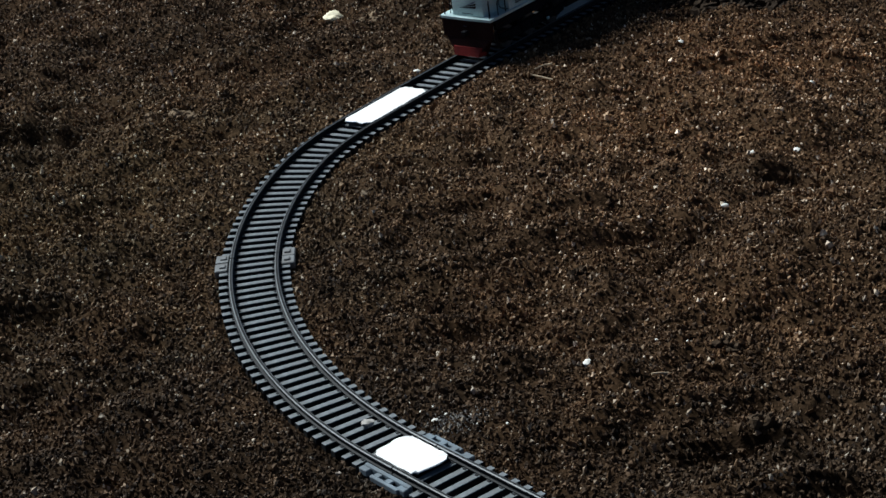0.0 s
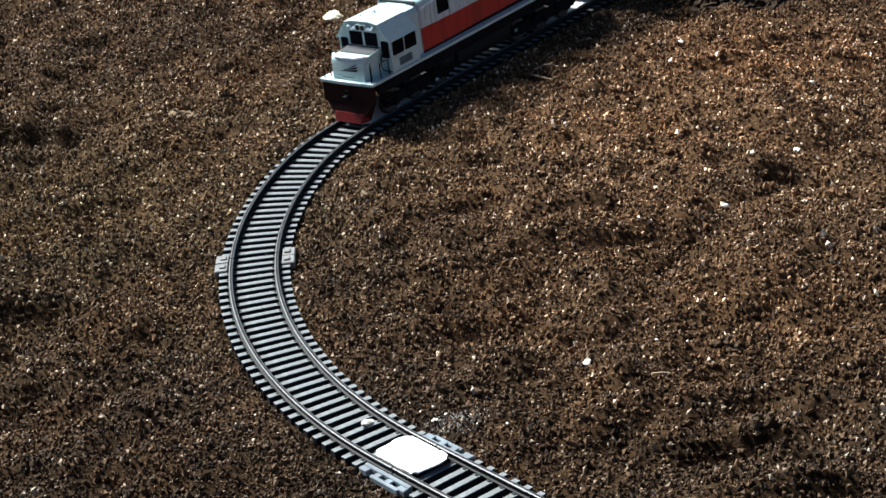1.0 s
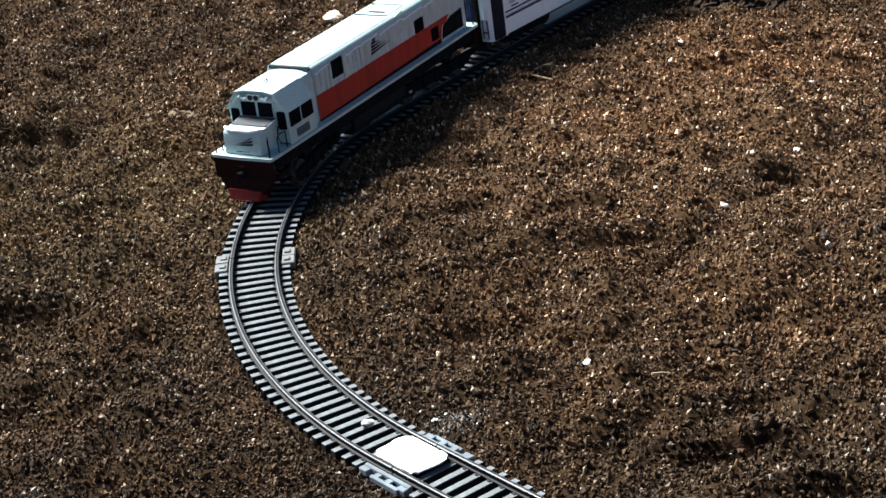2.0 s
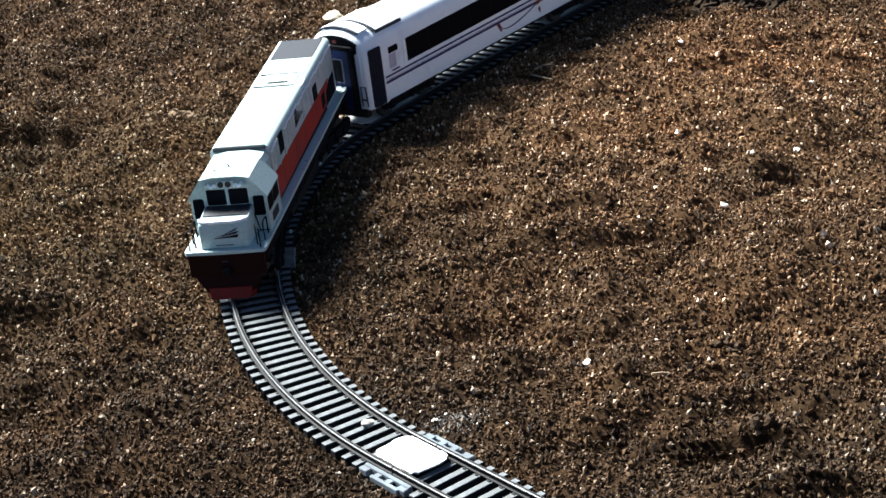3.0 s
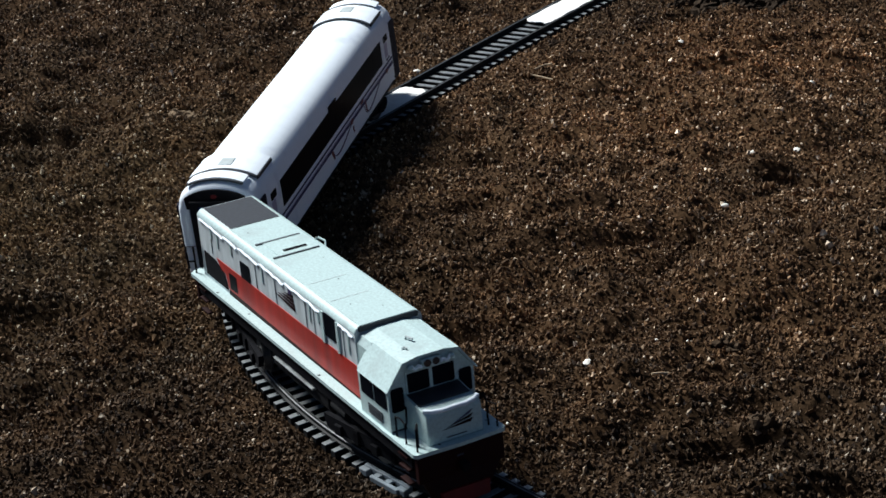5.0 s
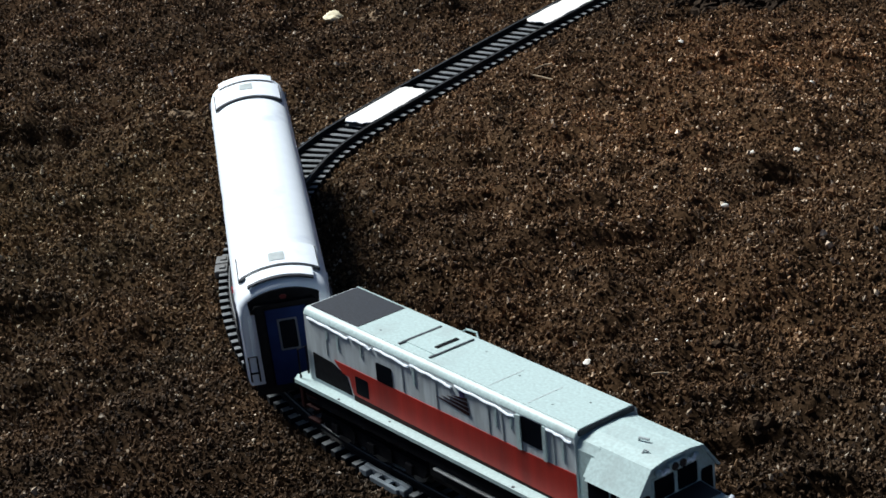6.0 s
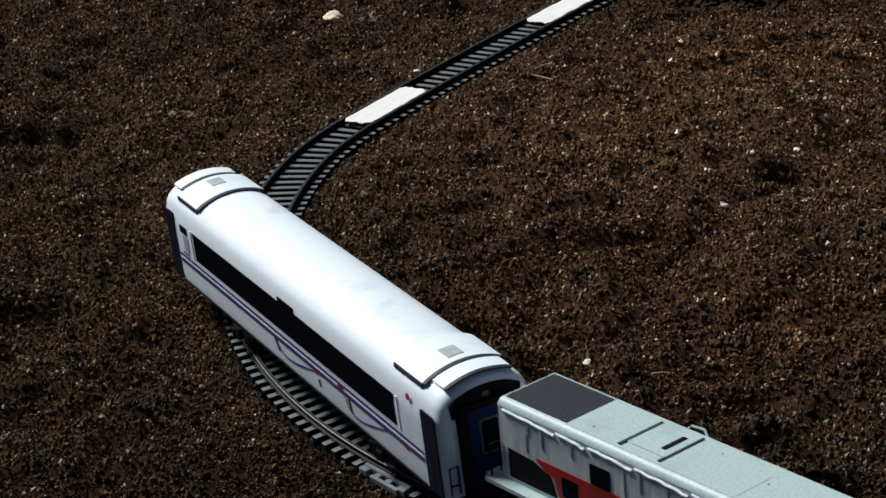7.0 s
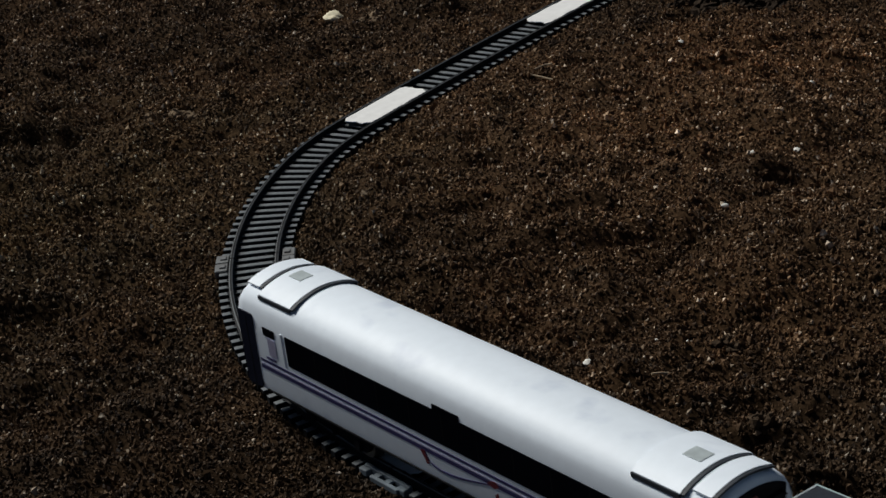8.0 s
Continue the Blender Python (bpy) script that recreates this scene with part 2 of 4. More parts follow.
def centre(s):
    x, y, h = START
    sign = 1 if s >= 0 else -1
    left = abs(s)
    for k, length in (BENDS if s >= 0 else BENDS_BACK):
        d = sign * min(left, length)
        x += (math.sin(h + k * d) - math.sin(h)) / k
        y -= (math.cos(h + k * d) - math.cos(h)) / k
        h += k * d
        left -= abs(d)
        if left <= 1e-9:
            break
    return x, y, h


def beside(s, off, z=0.0):
    x, y, h = centre(s)
    return (x - math.sin(h) * off, y + math.cos(h) * off, z)


LINE = np.array([centre(s)[:2] for s in np.arange(-640, 620, 4.0)])

# ---------------- ground ----------------
rng = np.random.default_rng(7)
XS = np.concatenate([[-40, -12, -4, -1.5, -0.7, -0.45], np.arange(-0.30, 0.302, 0.0025), [0.45, 0.7, 1.5, 4, 12, 40]])
YS = np.concatenate([[-40, -12, -4, -1, 0, 0.3], np.arange(0.42, 1.262, 0.003), [1.4, 1.7, 2.5, 5, 12, 40]])
FX, FY = XS[6:-6], YS[6:-6]
relief = (noise_field(rng, len(FX), len(FY), (7, 10)) * 10.0 + noise_field(rng, len(FX), len(FY), (17, 24)) * 12.5
          + noise_field(rng, len(FX), len(FY), (32, 74)) * 8.0 + noise_field(rng, len(FX), len(FY), (75, 140)) * 4.2)
GX, GY = np.meshgrid(FX, FY, indexing="ij")
away = np.full(GX.shape, 1e9)
for px, py in LINE:
    np.minimum(away, np.hypot(GX * 1000 - px, GY * 1000 - py), out=away)
bed = np.clip((away - 16) / 45, 0, 1)
shoulder = np.clip((away - 12.5) / 2.5, 0, 1) * np.clip((60 - away) / 40, 0, 1)
relief = relief * (0.10 + 0.90 * bed) - 1.6 * (1 - bed) + 1.7 * shoulder
# a shallow ochre mound beside the line and a low rise behind it
for mx, my, mr, mh in ((147, 905, 22, 5), (79, 822, 18, 3), (-120, 915, 16, 4), (-125, 1040, 40, 5)):
    relief += mh * np.exp(-((GX * 1000 - mx) ** 2 + (GY * 1000 - my) ** 2) / (2 * mr * mr))


def ground_z(x, y):
    """Height of the soil in millimetres at x, y in millimetres."""
    i = np.clip(((np.asarray(x) / 1000 - FX[0]) / 0.0025).round().astype(int), 0, len(FX) - 1)
    j = np.clip(((np.asarray(y) / 1000 - FY[0]) / 0.003).round().astype(int), 0, len(FY) - 1)
    return relief[i, j]


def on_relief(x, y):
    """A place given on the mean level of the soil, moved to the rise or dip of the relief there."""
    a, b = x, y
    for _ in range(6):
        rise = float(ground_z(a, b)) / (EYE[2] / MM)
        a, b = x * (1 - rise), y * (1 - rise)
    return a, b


def build_ground():
    z = np.zeros((len(XS), len(YS)))
    z[6:-6, 6:-6] = relief * MM
    x, y = np.meshgrid(XS, YS, indexing="ij")
    co = np.stack([x.ravel(), y.ravel(), z.ravel()], 1)
    nx, ny = len(XS), len(YS)
    a = (np.arange(nx - 1)[:, None] * ny + np.arange(ny - 1)[None, :]).ravel()
    faces = np.stack([a, a + ny, a + ny + 1, a + 1], 1)
    me = bpy.data.meshes.new("ground")
    me.from_pydata(co.tolist(), [], faces.tolist())
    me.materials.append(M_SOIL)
    for f in me.polygons:
        f.use_smooth = True
    tagged(new("ground", me), "dark brown crumbly garden soil, bare and uneven", "soil", kind="structure")


def build_crumbs(count=290000):
    """Loose crumbs of earth and grit, uncountable, as one mesh."""
    x = rng.uniform(-270, 260, count * 3)
    y = 470 + 765 * rng.random(count * 3) ** 1.15
    keep = (np.abs(x - 0.03 * (y - 700)) < 150 + 0.22 * (y - 470))
    x, y = x[keep][:count], y[keep][:count]
    near = np.full(x.shape, 1e9)
    for px, py in LINE:
        np.minimum(near, np.hypot(x - px, y - py), out=near)
    size = np.exp(rng.normal(-0.57, 0.34, len(x))).clip(0.24, 1.6)
    ok = near > 13.4 + 0.8 * size
    x, y, size = x[ok], y[ok], size[ok]
    n = len(x)
    base = np.array([(1, 0, 0), (-1, 0, 0), (0, 1, 0), (0, -1, 0), (0, 0, 1), (0, 0, -1)], float)
    pts = base[None] * rng.uniform(0.55, 1.25, (n, 6, 1)) * size[:, None, None]
    pts += rng.normal(0, 0.18, (n, 6, 3)) * size[:, None, None]
    ax = rng.normal(size=(n, 3))
    ax /= np.linalg.norm(ax, axis=1)[:, None]
    an = rng.uniform(0, math.pi, n)
    c, s = np.cos(an)[:, None, None], np.sin(an)[:, None, None]
    k = ax[:, None, :]
    pts = pts * c + np.cross(np.broadcast_to(k, pts.shape), pts) * s + k * (pts * k).sum(2, keepdims=True) * (1 - c)
    pts[:, :, 2] *= 1.45
    pts += np.stack([x, y, ground_z(x, y) + rng.uniform(-0.2, 0.9, n) * size], 1)[:, None, :]
    tri = np.array([(0, 2, 4), (2, 1, 4), (1, 3, 4), (3, 0, 4), (2, 0, 5), (1, 2, 5), (3, 1, 5), (0, 3, 5)])
    faces = (tri[None] + 6 * np.arange(n)[:, None, None]).reshape(-1, 3)
    me = bpy.data.meshes.new("soil_crumbs")
    me.from_pydata((pts.reshape(-1, 3) * MM).tolist(), [], faces.tolist())
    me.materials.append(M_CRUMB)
    tagged(new("soil_crumbs", me), "loose crumbs of brown earth with pale grit", "soil crumbs", kind="stuff")


def build_stone(name, x, y, r, mat, label, category, flat=0.55, seed=0, group=""):
    bm = bmesh.new()
    bmesh.ops.create_icosphere(bm, subdivisions=2 if r < 3 else 4, radius=1.0)
    for v in bm.verts:
        v.co *= 1 + (0.10 * noise.noise(v.co * 9 + Vector((0, seed, 2))) if r > 3.5 else 0) + 0.35 * noise.noise(v.co * 1.3 + Vector((seed * 3.1, seed, 0))) + 0.12 * noise.noise(v.co * 4 + Vector((seed, 0, 7)))
        v.co = Vector((v.co.x * r * 1.2, v.co.y * r, v.co.z * r * flat))
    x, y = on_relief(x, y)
    ob = link_mesh(name, bm, mat, smooth=r < 6)
    ob.matrix_world = pose(x * MM, y * MM, (float(ground_z(x, y)) + r * flat * 0.45) * MM, 0, 0, seed * 57)
    return tagged(ob, label, category, group)


def build_clump(x, y, r, rise, mat, label, seed, grain=1.3):
    """A clod of earth: a heap of angular lumps pressed together."""
    pick = random.Random(seed)
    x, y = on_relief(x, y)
    bm = bmesh.new()
    for _ in range(int(26 * (r / 5) ** 1.4)):
        q, a = math.sqrt(pick.random()), pick.uniform(0, 2 * math.pi)
        px, py = 1.25 * r * q * math.cos(a), r * q * math.sin(a)
        size = grain * pick.uniform(0.6, 1.7)
        z = float(ground_z(x + px, y + py)) + rise * (1 - q * q) * pick.uniform(0.3, 1.0)
        turn = Matrix.Rotation(pick.uniform(0, 6), 4, Vector((pick.uniform(-1, 1), pick.uniform(-1, 1), pick.uniform(-1, 1))).normalized())
        made = bmesh.ops.create_icosphere(bm, subdivisions=1, radius=size, matrix=Matrix.Translation((x + px, y + py, z)) @ turn @ Matrix.Diagonal((1.25, 0.9, 0.7, 1)))
        for v in made["verts"]:
            v.co += Vector((pick.uniform(-1, 1), pick.uniform(-1, 1), pick.uniform(-1, 1))) * size * 0.28
    return tagged(link_mesh("clod", bm, mat), label, "clod")


def build_dust(x, y, reach, count, seed):
    """Fine pale plaster grains spilt on the soil, uncountable, as one mesh."""
    pick = random.Random(seed)
    co, faces = [], []
    for _ in range(count):
        px, py = x + pick.gauss(0, reach), y + pick.gauss(0, reach * 0.8)
        if min(math.hypot(px - a, py - b) for a, b in LINE) < 14.5:
            continue
        q, z, k = pick.uniform(0.18, 0.5), float(ground_z(px, py)) + 0.5, len(co)
        spin = pick.uniform(0, 6)
        ring = [(px + q * pick.uniform(0.6, 1.3) * math.cos(spin + 2.09 * i), py + q * math.sin(spin + 2.09 * i), z) for i in range(3)]
        co += ring + [(px, py, z + q * 1.1), (px, py, z - q)]
        for i in range(3):
            faces += [(k + i, k + (i + 1) % 3, k + 3), (k + (i + 1) % 3, k + i, k + 4)]
    me = bpy.data.meshes.new("plaster_dust")
    me.from_pydata([(a * MM, b * MM, c * MM) for a, b, c in co], [], faces)
    me.materials.append(M_DUST)
    tagged(new("plaster_dust", me), "fine pale plaster grains spilt beside the track joint", "plaster dust", kind="stuff")


def build_twig(points, r, label):
    laid = []
    for x, y, z in points:
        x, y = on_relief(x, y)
        laid.append((x, y, float(ground_z(x, y)) + z))
    ob = link_mesh("twig", rod(laid, r, 6), M_STRAW)
    return tagged(ob, label, "twig")


# ---------------- track ----------------
SLEEPER_GAP = 5.85


def rail_mesh(s0, s1, off):
    profile = ((-1.1, -2.5), (1.1, -2.5), (1.1, -2.1), (0.3, -1.8), (0.3, -0.9), (0.7, -0.75), (0.7, -0.25), (0.35, 0), (-0.35, 0), (-0.7, -0.25), (-0.7, -0.75), (-0.3, -0.9), (-0.3, -1.8), (-1.1, -2.1))
    n = max(2, int((s1 - s0) / 4))
    rings = []
    for i in range(n + 1):
        s = s0 + (s1 - s0) * i / n
        rings.append([beside(s, off + w, RAIL / MM + z) for w, z in profile])
    return loft(rings)


def sleeper_data():
    """One sleeper with rail chairs, centred, along y."""
    bm = bmesh.new()
    prof = ((-1.35, -2.4), (1.35, -2.4), (1.3, 2.0), (1.15, 2.2), (-1.15, 2.2), (-1.3, 2.0))
    prism(prof, "y", -13.6, 13.6, bm)
    for side in (-1, 1):
        for o in (-1.9, 1.9):
            box(-0.6, 0.6, side * 8.65 + o * 0.8 - 0.4, side * 8.65 + o * 0.8 + 0.4, 2.2, 2.45, bm=bm)
    for v in bm.verts:
        v.co *= MM
    me = bpy.data.meshes.new("sleeper")
    bm.to_mesh(me)
    bm.free()
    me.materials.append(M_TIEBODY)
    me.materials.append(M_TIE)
    for f in me.polygons:      # lit upper faces get the pale tone, shaded sides stay near black
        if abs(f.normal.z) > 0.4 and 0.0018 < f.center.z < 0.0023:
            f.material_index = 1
    return me


SLEEPER = sleeper_data()


def build_section(s0, s1, label):
    root = new("track_section")
    tagged(root, label, "model track", "lengths of model track")
    for off in (8.75, -8.75):
        rail = part("rail", rail_mesh(s0 + 0.25, s1 - 0.25, off), M_RAIL, root, "blackened metal rail with worn edges, their glint painted on")
        rail.data.materials.append(M_GLINT)
        for f in rail.data.polygons:      # worn bevels of the head, their glint put into a paler colour
            if 0.3 < f.normal.z < 0.95 and f.center.z > RAIL - 0.0006:
                f.material_index = 1
    n = max(1, round((s1 - s0) / SLEEPER_GAP))
    for i in range(n):
        s = s0 + (s1 - s0) * (i + 0.5) / n
        x, y, h = centre(s)
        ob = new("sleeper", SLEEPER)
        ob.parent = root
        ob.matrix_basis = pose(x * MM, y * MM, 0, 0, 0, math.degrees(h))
    return root


def joiner(root, s, side):
    """A plastic joiner block outside the rail."""
    x, y, h = centre(s)
    bm = box(-3.6, 3.6, 10.4, 15.4, 0.2, 3.0, 0.3, 1)
    box(-1.4, 1.4, 11.2, 13.6, 2.9, 3.6, 0.2, 1, bm)
    ob = part("joiner", bm, M_JOIN, root, "grey plastic joiner block")
    ob.matrix_basis = pose(x * MM, y * MM, 0, 0, 0, math.degrees(h) + (0 if side > 0 else 180))


def build_card(s0, s1, seed, label):
    """A crumpled white card lying between the rails."""
    n, w = 14, 8
    bm = bmesh.new()
    grid = {}
    for lay in (0, 1):
        for i in range(n + 1):
            for j in range(w + 1):
                s = s0 + (s1 - s0) * i / n
                edge = 1.5 * noise.noise(Vector((j * 0.6, seed, 0))) if i in (0, n) else 0.0
                corner = 2.2 if i in (0, n) and j in (0, w) else 0.0
                s += (edge * 1.2 + corner) * (1 if i == 0 else -1 if i == n else 0)
                off = -7.4 + 14.8 * j / w
                z = RAIL / MM - 0.9 + 0.45 * noise.noise(Vector((i * 0.55, j * 0.6, seed * 3))) + 0.5 * lay
                grid[lay, i, j] = bm.verts.new(beside(s, off, z))
    for i in range(n):
        for j in range(w):
            bm.faces.new([grid[1, i + a, j + b] for a, b in ((0, 0), (1, 0), (1, 1), (0, 1))])
            bm.faces.new([grid[0, i + a, j + b] for a, b in ((0, 0), (0, 1), (1, 1), (1, 0))])
    rim = [(i, 0) for i in range(n)] + [(n, j) for j in range(w)] + [(i, w) for i in range(n, 0, -1)] + [(0, j) for j in range(w, 0, -1)]
    for a, b in zip(rim, rim[1:] + rim[:1]):
        bm.faces.new((grid[0, a[0], a[1]], grid[0, b[0], b[1]], grid[1, b[0], b[1]], grid[1, a[0], a[1]]))
    ob = link_mesh("card", bm, M_CARD, smooth=True)
    return tagged(ob, label, "card", "white cards between the rails")


def build_pad(s, side, label):
    """A plastic clip with slots beside the rail."""
    x, y, h = centre(s)
    root = new("track_clip")
    root.matrix_basis = pose(x * MM, y * MM, 0, 0, 0, math.degrees(h) + (0 if side > 0 else 180))
    bm = box(-11.5, 11.5, 10.3, 11.8, 0.4, 3.0, 0.3, 1)
    for a, b in ((-11.5, -7.5), (-4.2, -1.4), (1.4, 4.2), (7.5, 11.5)):
        box(a, b, 11.8, 14.0, 0.4, 2.7, 0.25, 1, bm)
    box(-9, 5, 13.4, 14.8, 0.4, 2.5, 0.25, 1, bm)
    part("plate", bm, M_PAD, root)
    tagged(root, label, "track clip")


# ---------------- the locomotive (x forward, y to its left, z from the rail heads) ----------------
def wheelset(parent, x, r, name="wheelset"):
    bm = bmesh.new()
    for side in (-1, 1):
        disc(0, side * 7.3, side * 9.6, 0, r, 20, bm)
        disc(0, side * 6.8, side * 7.4, 0, r + 0.9, 20, bm)
        for k in range(5):
            a = 2 * math.pi * k / 5
            box(r * 0.55 * math.cos(a) - 0.5, r * 0.55 * math.cos(a) + 0.5, side * 9.5, side * 9.9, r * 0.55 * math.sin(a) - 0.5, r * 0.55 * math.sin(a) + 0.5, bm=bm)
    disc(0, -7, 7, 0, 1.0, 8, bm)
    ob = part(name, bm, M_STEEL, parent, "steel wheels on an axle")
    ob.location = (x * MM, 0, r * MM)
    return ob


def bogie(parent, x, axles, r, half):
    bm = bmesh.new()
    for side in (-1, 1):
        prof = [(-half, r + 1), (-half + 2, r - 1.5), (half - 2, r - 1.5), (half, r + 1), (half, r + 3.2), (-half, r + 3.2)]
        prism(prof, "y", side * 10.2, side * 12.0, bm)
        for a in axles:
            box(a - 1.8, a + 1.8, side * 11.8, side * 13.0, r - 1.8, r + 1.8, 0.3, 1, bm)
        for a, b in zip(axles, axles[1:]):
            for k in range(4):
                disc((a + b) / 2, side * 12.0, side * 12.8, r - 0.5 + k * 0.9, 1.2, 8, bm)
    box(-4, 4, -11, 11, r - 0.5, r + 3.5, bm=bm)
    ob = part("bogie", bm, M_BLACK, parent, "black bogie frame")
    ob.location = (x * MM, 0, 0)
    return ob, [wheelset(ob, a, r) for a in axles]


def build_loco():
    root = new("locomotive")
    tagged(root, "white model diesel locomotive with a red side stripe", "model locomotive")
    # frame and footplate
    bm = bmesh.new()
    deck = [(-86.6, -13.0), (-84.6, -15.3), (85.2, -15.3), (86.3, -14.5), (86.8, 0), (86.3, 14.5), (85.2, 15.3), (-84.6, 15.3), (-86.6, 13.0)]
    loft([[(x, y, 17.9) for x, y in deck], [(x, y, 19.1) for x, y in deck]], bm=bm)
    part("footplate", bm, M_WHITE, root, "pale footplate running round the body")
    bm = box(-80, 80, -9.5, 9.5, 12.5, 17.9)
    box(-70, -22, -13.5, 13.5, 15.6, 17.9, bm=bm)
    box(24, 70, -13.5, 13.5, 15.6, 17.9, bm=bm)
    part("underframe", bm, M_BLACK, root, "black underframe")
    # hood with rounded roof edges
    arc = [(9.0 + 2.5 * math.sin(a), 40.8 + 2.5 * math.cos(a)) for a in (radians(d) for d in range(0, 91, 15))]
    prof = [(11.5, 19.1)] + arc[::-1] + [(-y, z) for y, z in arc] + [(-11.5, 19.1)]
    bm = prism(prof, "x", -81.0, 44.2)
    part("hood", bm, M_SIDE, root, "streaked white long hood", smooth=True)
    for side in (-1, 1):
        ring = [(side * (9.0 + q * math.sin(a)), 40.8 + q * math.cos(a)) for q, span in ((2.62, range(8, 88, 10)), (2.4, range(78, 0, -10))) for a in (radians(d) for d in span)]
        part("roof_edge", prism(ring, "x", -81.1, 44.0), M_WHITE, root, "smooth rounded roof edge", smooth=True)
    # roof deck plates: proud by a card's thickness
    part("roof", box(-55.2, 44.2, -9.5, 9.5, 43.3, 43.6, 0.12, 1), M_WHITE, root, "pale blue-white roof deck")
    bm = box(-80.2, -55.6, -9.0, 9.0, 43.3, 43.55)
    part("radiator_grille", bm, M_ROOFDARK, root, "charcoal radiator grille")
    part("hatch", box(-35.0, -21.4, -6.2, 8.0, 43.5, 43.95, 0.1, 1), M_WHITE, root, "raised roof hatch")
    part("hatch_edge", box(-21.7, -20.8, -8.6, 8.0, 43.55, 43.92), M_LINE, root)
    part("hatch_edge", box(-36.2, -35.2, -8.6, 7.6, 43.55, 43.96), M_LINE, root)
    part("slot", box(-25.6, -23.9, -3.4, 5.0, 43.9, 44.1, 0.2, 1), M_BLACK, root, "black exhaust slot")
    part("lifting_eye", rod([(-29, 9.6, 43.0), (-28.5, 11.2, 43.7), (-24.5, 11.8, 43.7), (-22.5, 10.8, 42.4)], 0.35), M_WHITE, root)
    for x in (5.5, 22.0):
        part("roof_seam", box(x, x + 0.3, -8.6, 4.5, 43.58, 43.66), M_VENT, root)
    part("roof_step", box(43.7, 44.7, -10.2, 10.2, 41.6, 43.3, 0.2, 1), M_LINE, root, "dark step in the roof")
    for x, y, r in ((7.5, 1.2, 0.28), (28, -4.6, 0.22), (-12, 5.2, 0.2), (35, 3.0, 0.2), (-48, -6.0, 0.22)):
        part("paint_chip", box(x - r, x + r, y - r, y + r, 43.58, 43.65), M_LINE, root)
    for x, y, r in ((62, 14.2, 0.4), (20, -14.4, 0.5), (-38, -13.2, 0.35), (-62, -14.6, 0.45), (84, -6.0, 0.35), (79, 12.6, 0.3), (1, 13.8, 0.4)):
        part("paint_chip", box(x - r, x + r, y - r, y + r, 19.08, 19.16), M_LINE, root)
    # wavy gutters under the roof edge
    for side in (-1, 1):
        for k, (a, b) in enumerate(((-79, -58), (-57, -46), (-44.5, -28), (-27, -8), (-6.5, 19.5), (32.5, 43))):
            pts = [(a + (b - a) * i / 10, side * (11.7 + 0.12 * math.sin(i * 1.9 + k)), 40.6 - 0.06 * i + 0.14 * math.sin(i * 1.7 + k * 2.1) - 0.45 * math.exp(-((i - 9) / 1.2) ** 2)) for i in range(11)]
            part("gutter", rod(pts, 0.4, 6), M_COACH, root, "wavy white gutter", smooth=True)
    # side paint: stripe, dark rear panel, windows, emblem bars, doors
    for side in (-1, 1):
        y0, y1 = side * 11.5, side * 11.72

        def panel(name, outline, mat, label="", lift=0.0):
            return part(name, prism(outline, "y", y0, y1 + side * lift), mat, root, label)

        panel("stripe", [(-66.5, 30.0), (-62.5, 26.8), (-59.2, 26.4), (-57.8, 21.2), (44.0, 19.3), (44.0, 30.6), (20, 30.2)][::1], M_RED, "red stripe with a pointed rear end")
        panel("louvre_panel", [(-77.8, 29.2), (-77.8, 20.4), (-58.5, 20.4), (-60.5, 26.0), (-67.5, 28.6)], M_BLACK, "black louvre panel", 0.03)
        panel("hood_window", rounded(-44.4, -36.8, 30.2, 36.2, 0.4, 2), M_GLASS, "dark hood opening", 0.06)
        panel("hood_window", rounded(-56.0, -49.5, 22.0, 28.0, 0.4, 2), M_GLASS, "dark hood opening", 0.06)
        panel("hood_window", rounded(22.4, 31.0, 33.2, 41.0, 0.4, 2), M_GLASS, "dark hood opening", 0.06)
        panel("window_frame", rounded(20.4, 22.2, 30.4, 41.0, 0.3, 2), M_WHITE, "white door post", 0.35)
        panel("window_frame", rounded(31.4, 32.8, 30.4, 41.0, 0.3, 2), M_WHITE, "white door post", 0.35)
        for k in range(4):
            za = 33.0 + 1.45 * k
            tail = -15.5 + 2.6 * k
            panel("emblem_bar", [(tail, 34.6 + 0.9 * k), (-0.4 - 0.3 * k, za), (-0.4 - 0.3 * k, za + 1.05)], M_PILOT, "dark slanted emblem bar", 0.05)
        panel("emblem_ring", rounded(-4.5, -2.2, 37.6, 40.2, 1.0, 4), M_PURPLE, "", 0.04)
        for x in (-70, -31.5, -15.5, 8.0, 14.0, 35.5):
            panel("panel_seam", [(x, 30.4), (x + 0.25, 30.4), (x + 0.25, 40.0), (x, 40.0)], M_VENT, "", 0.02)
        for x, h in ((-69.5, 3.6), (-64, 5.5), (-52, 4.2), (-26, 5.2), (11, 5.8), (17.5, 4.2), (39, 6.5)):
            panel("paint_run", [(x, 39.6 - h), (x + 0.7, 39.8 - h), (x + 1.0, 39.9), (x - 0.4, 39.9)], M_WHITE, "", 0.1)
        panel("kick_plate", [(-57.5, 19.2), (44, 19.2), (44, 19.9), (-57.5, 21.0)], M_PILOT, "", 0.04)
    # cab: walls, sloped roof, windows
    cab = [(-14.3, 19.1), (14.3, 19.1), (14.5, 33.6), (9.2, 40.6), (4.5, 41.3), (-4.5, 41.3), (-9.2, 40.6), (-14.5, 33.6)]
    part("cab", prism(cab, "x", 47.2, 67.0), M_WHITE, root, "white driver's cab")
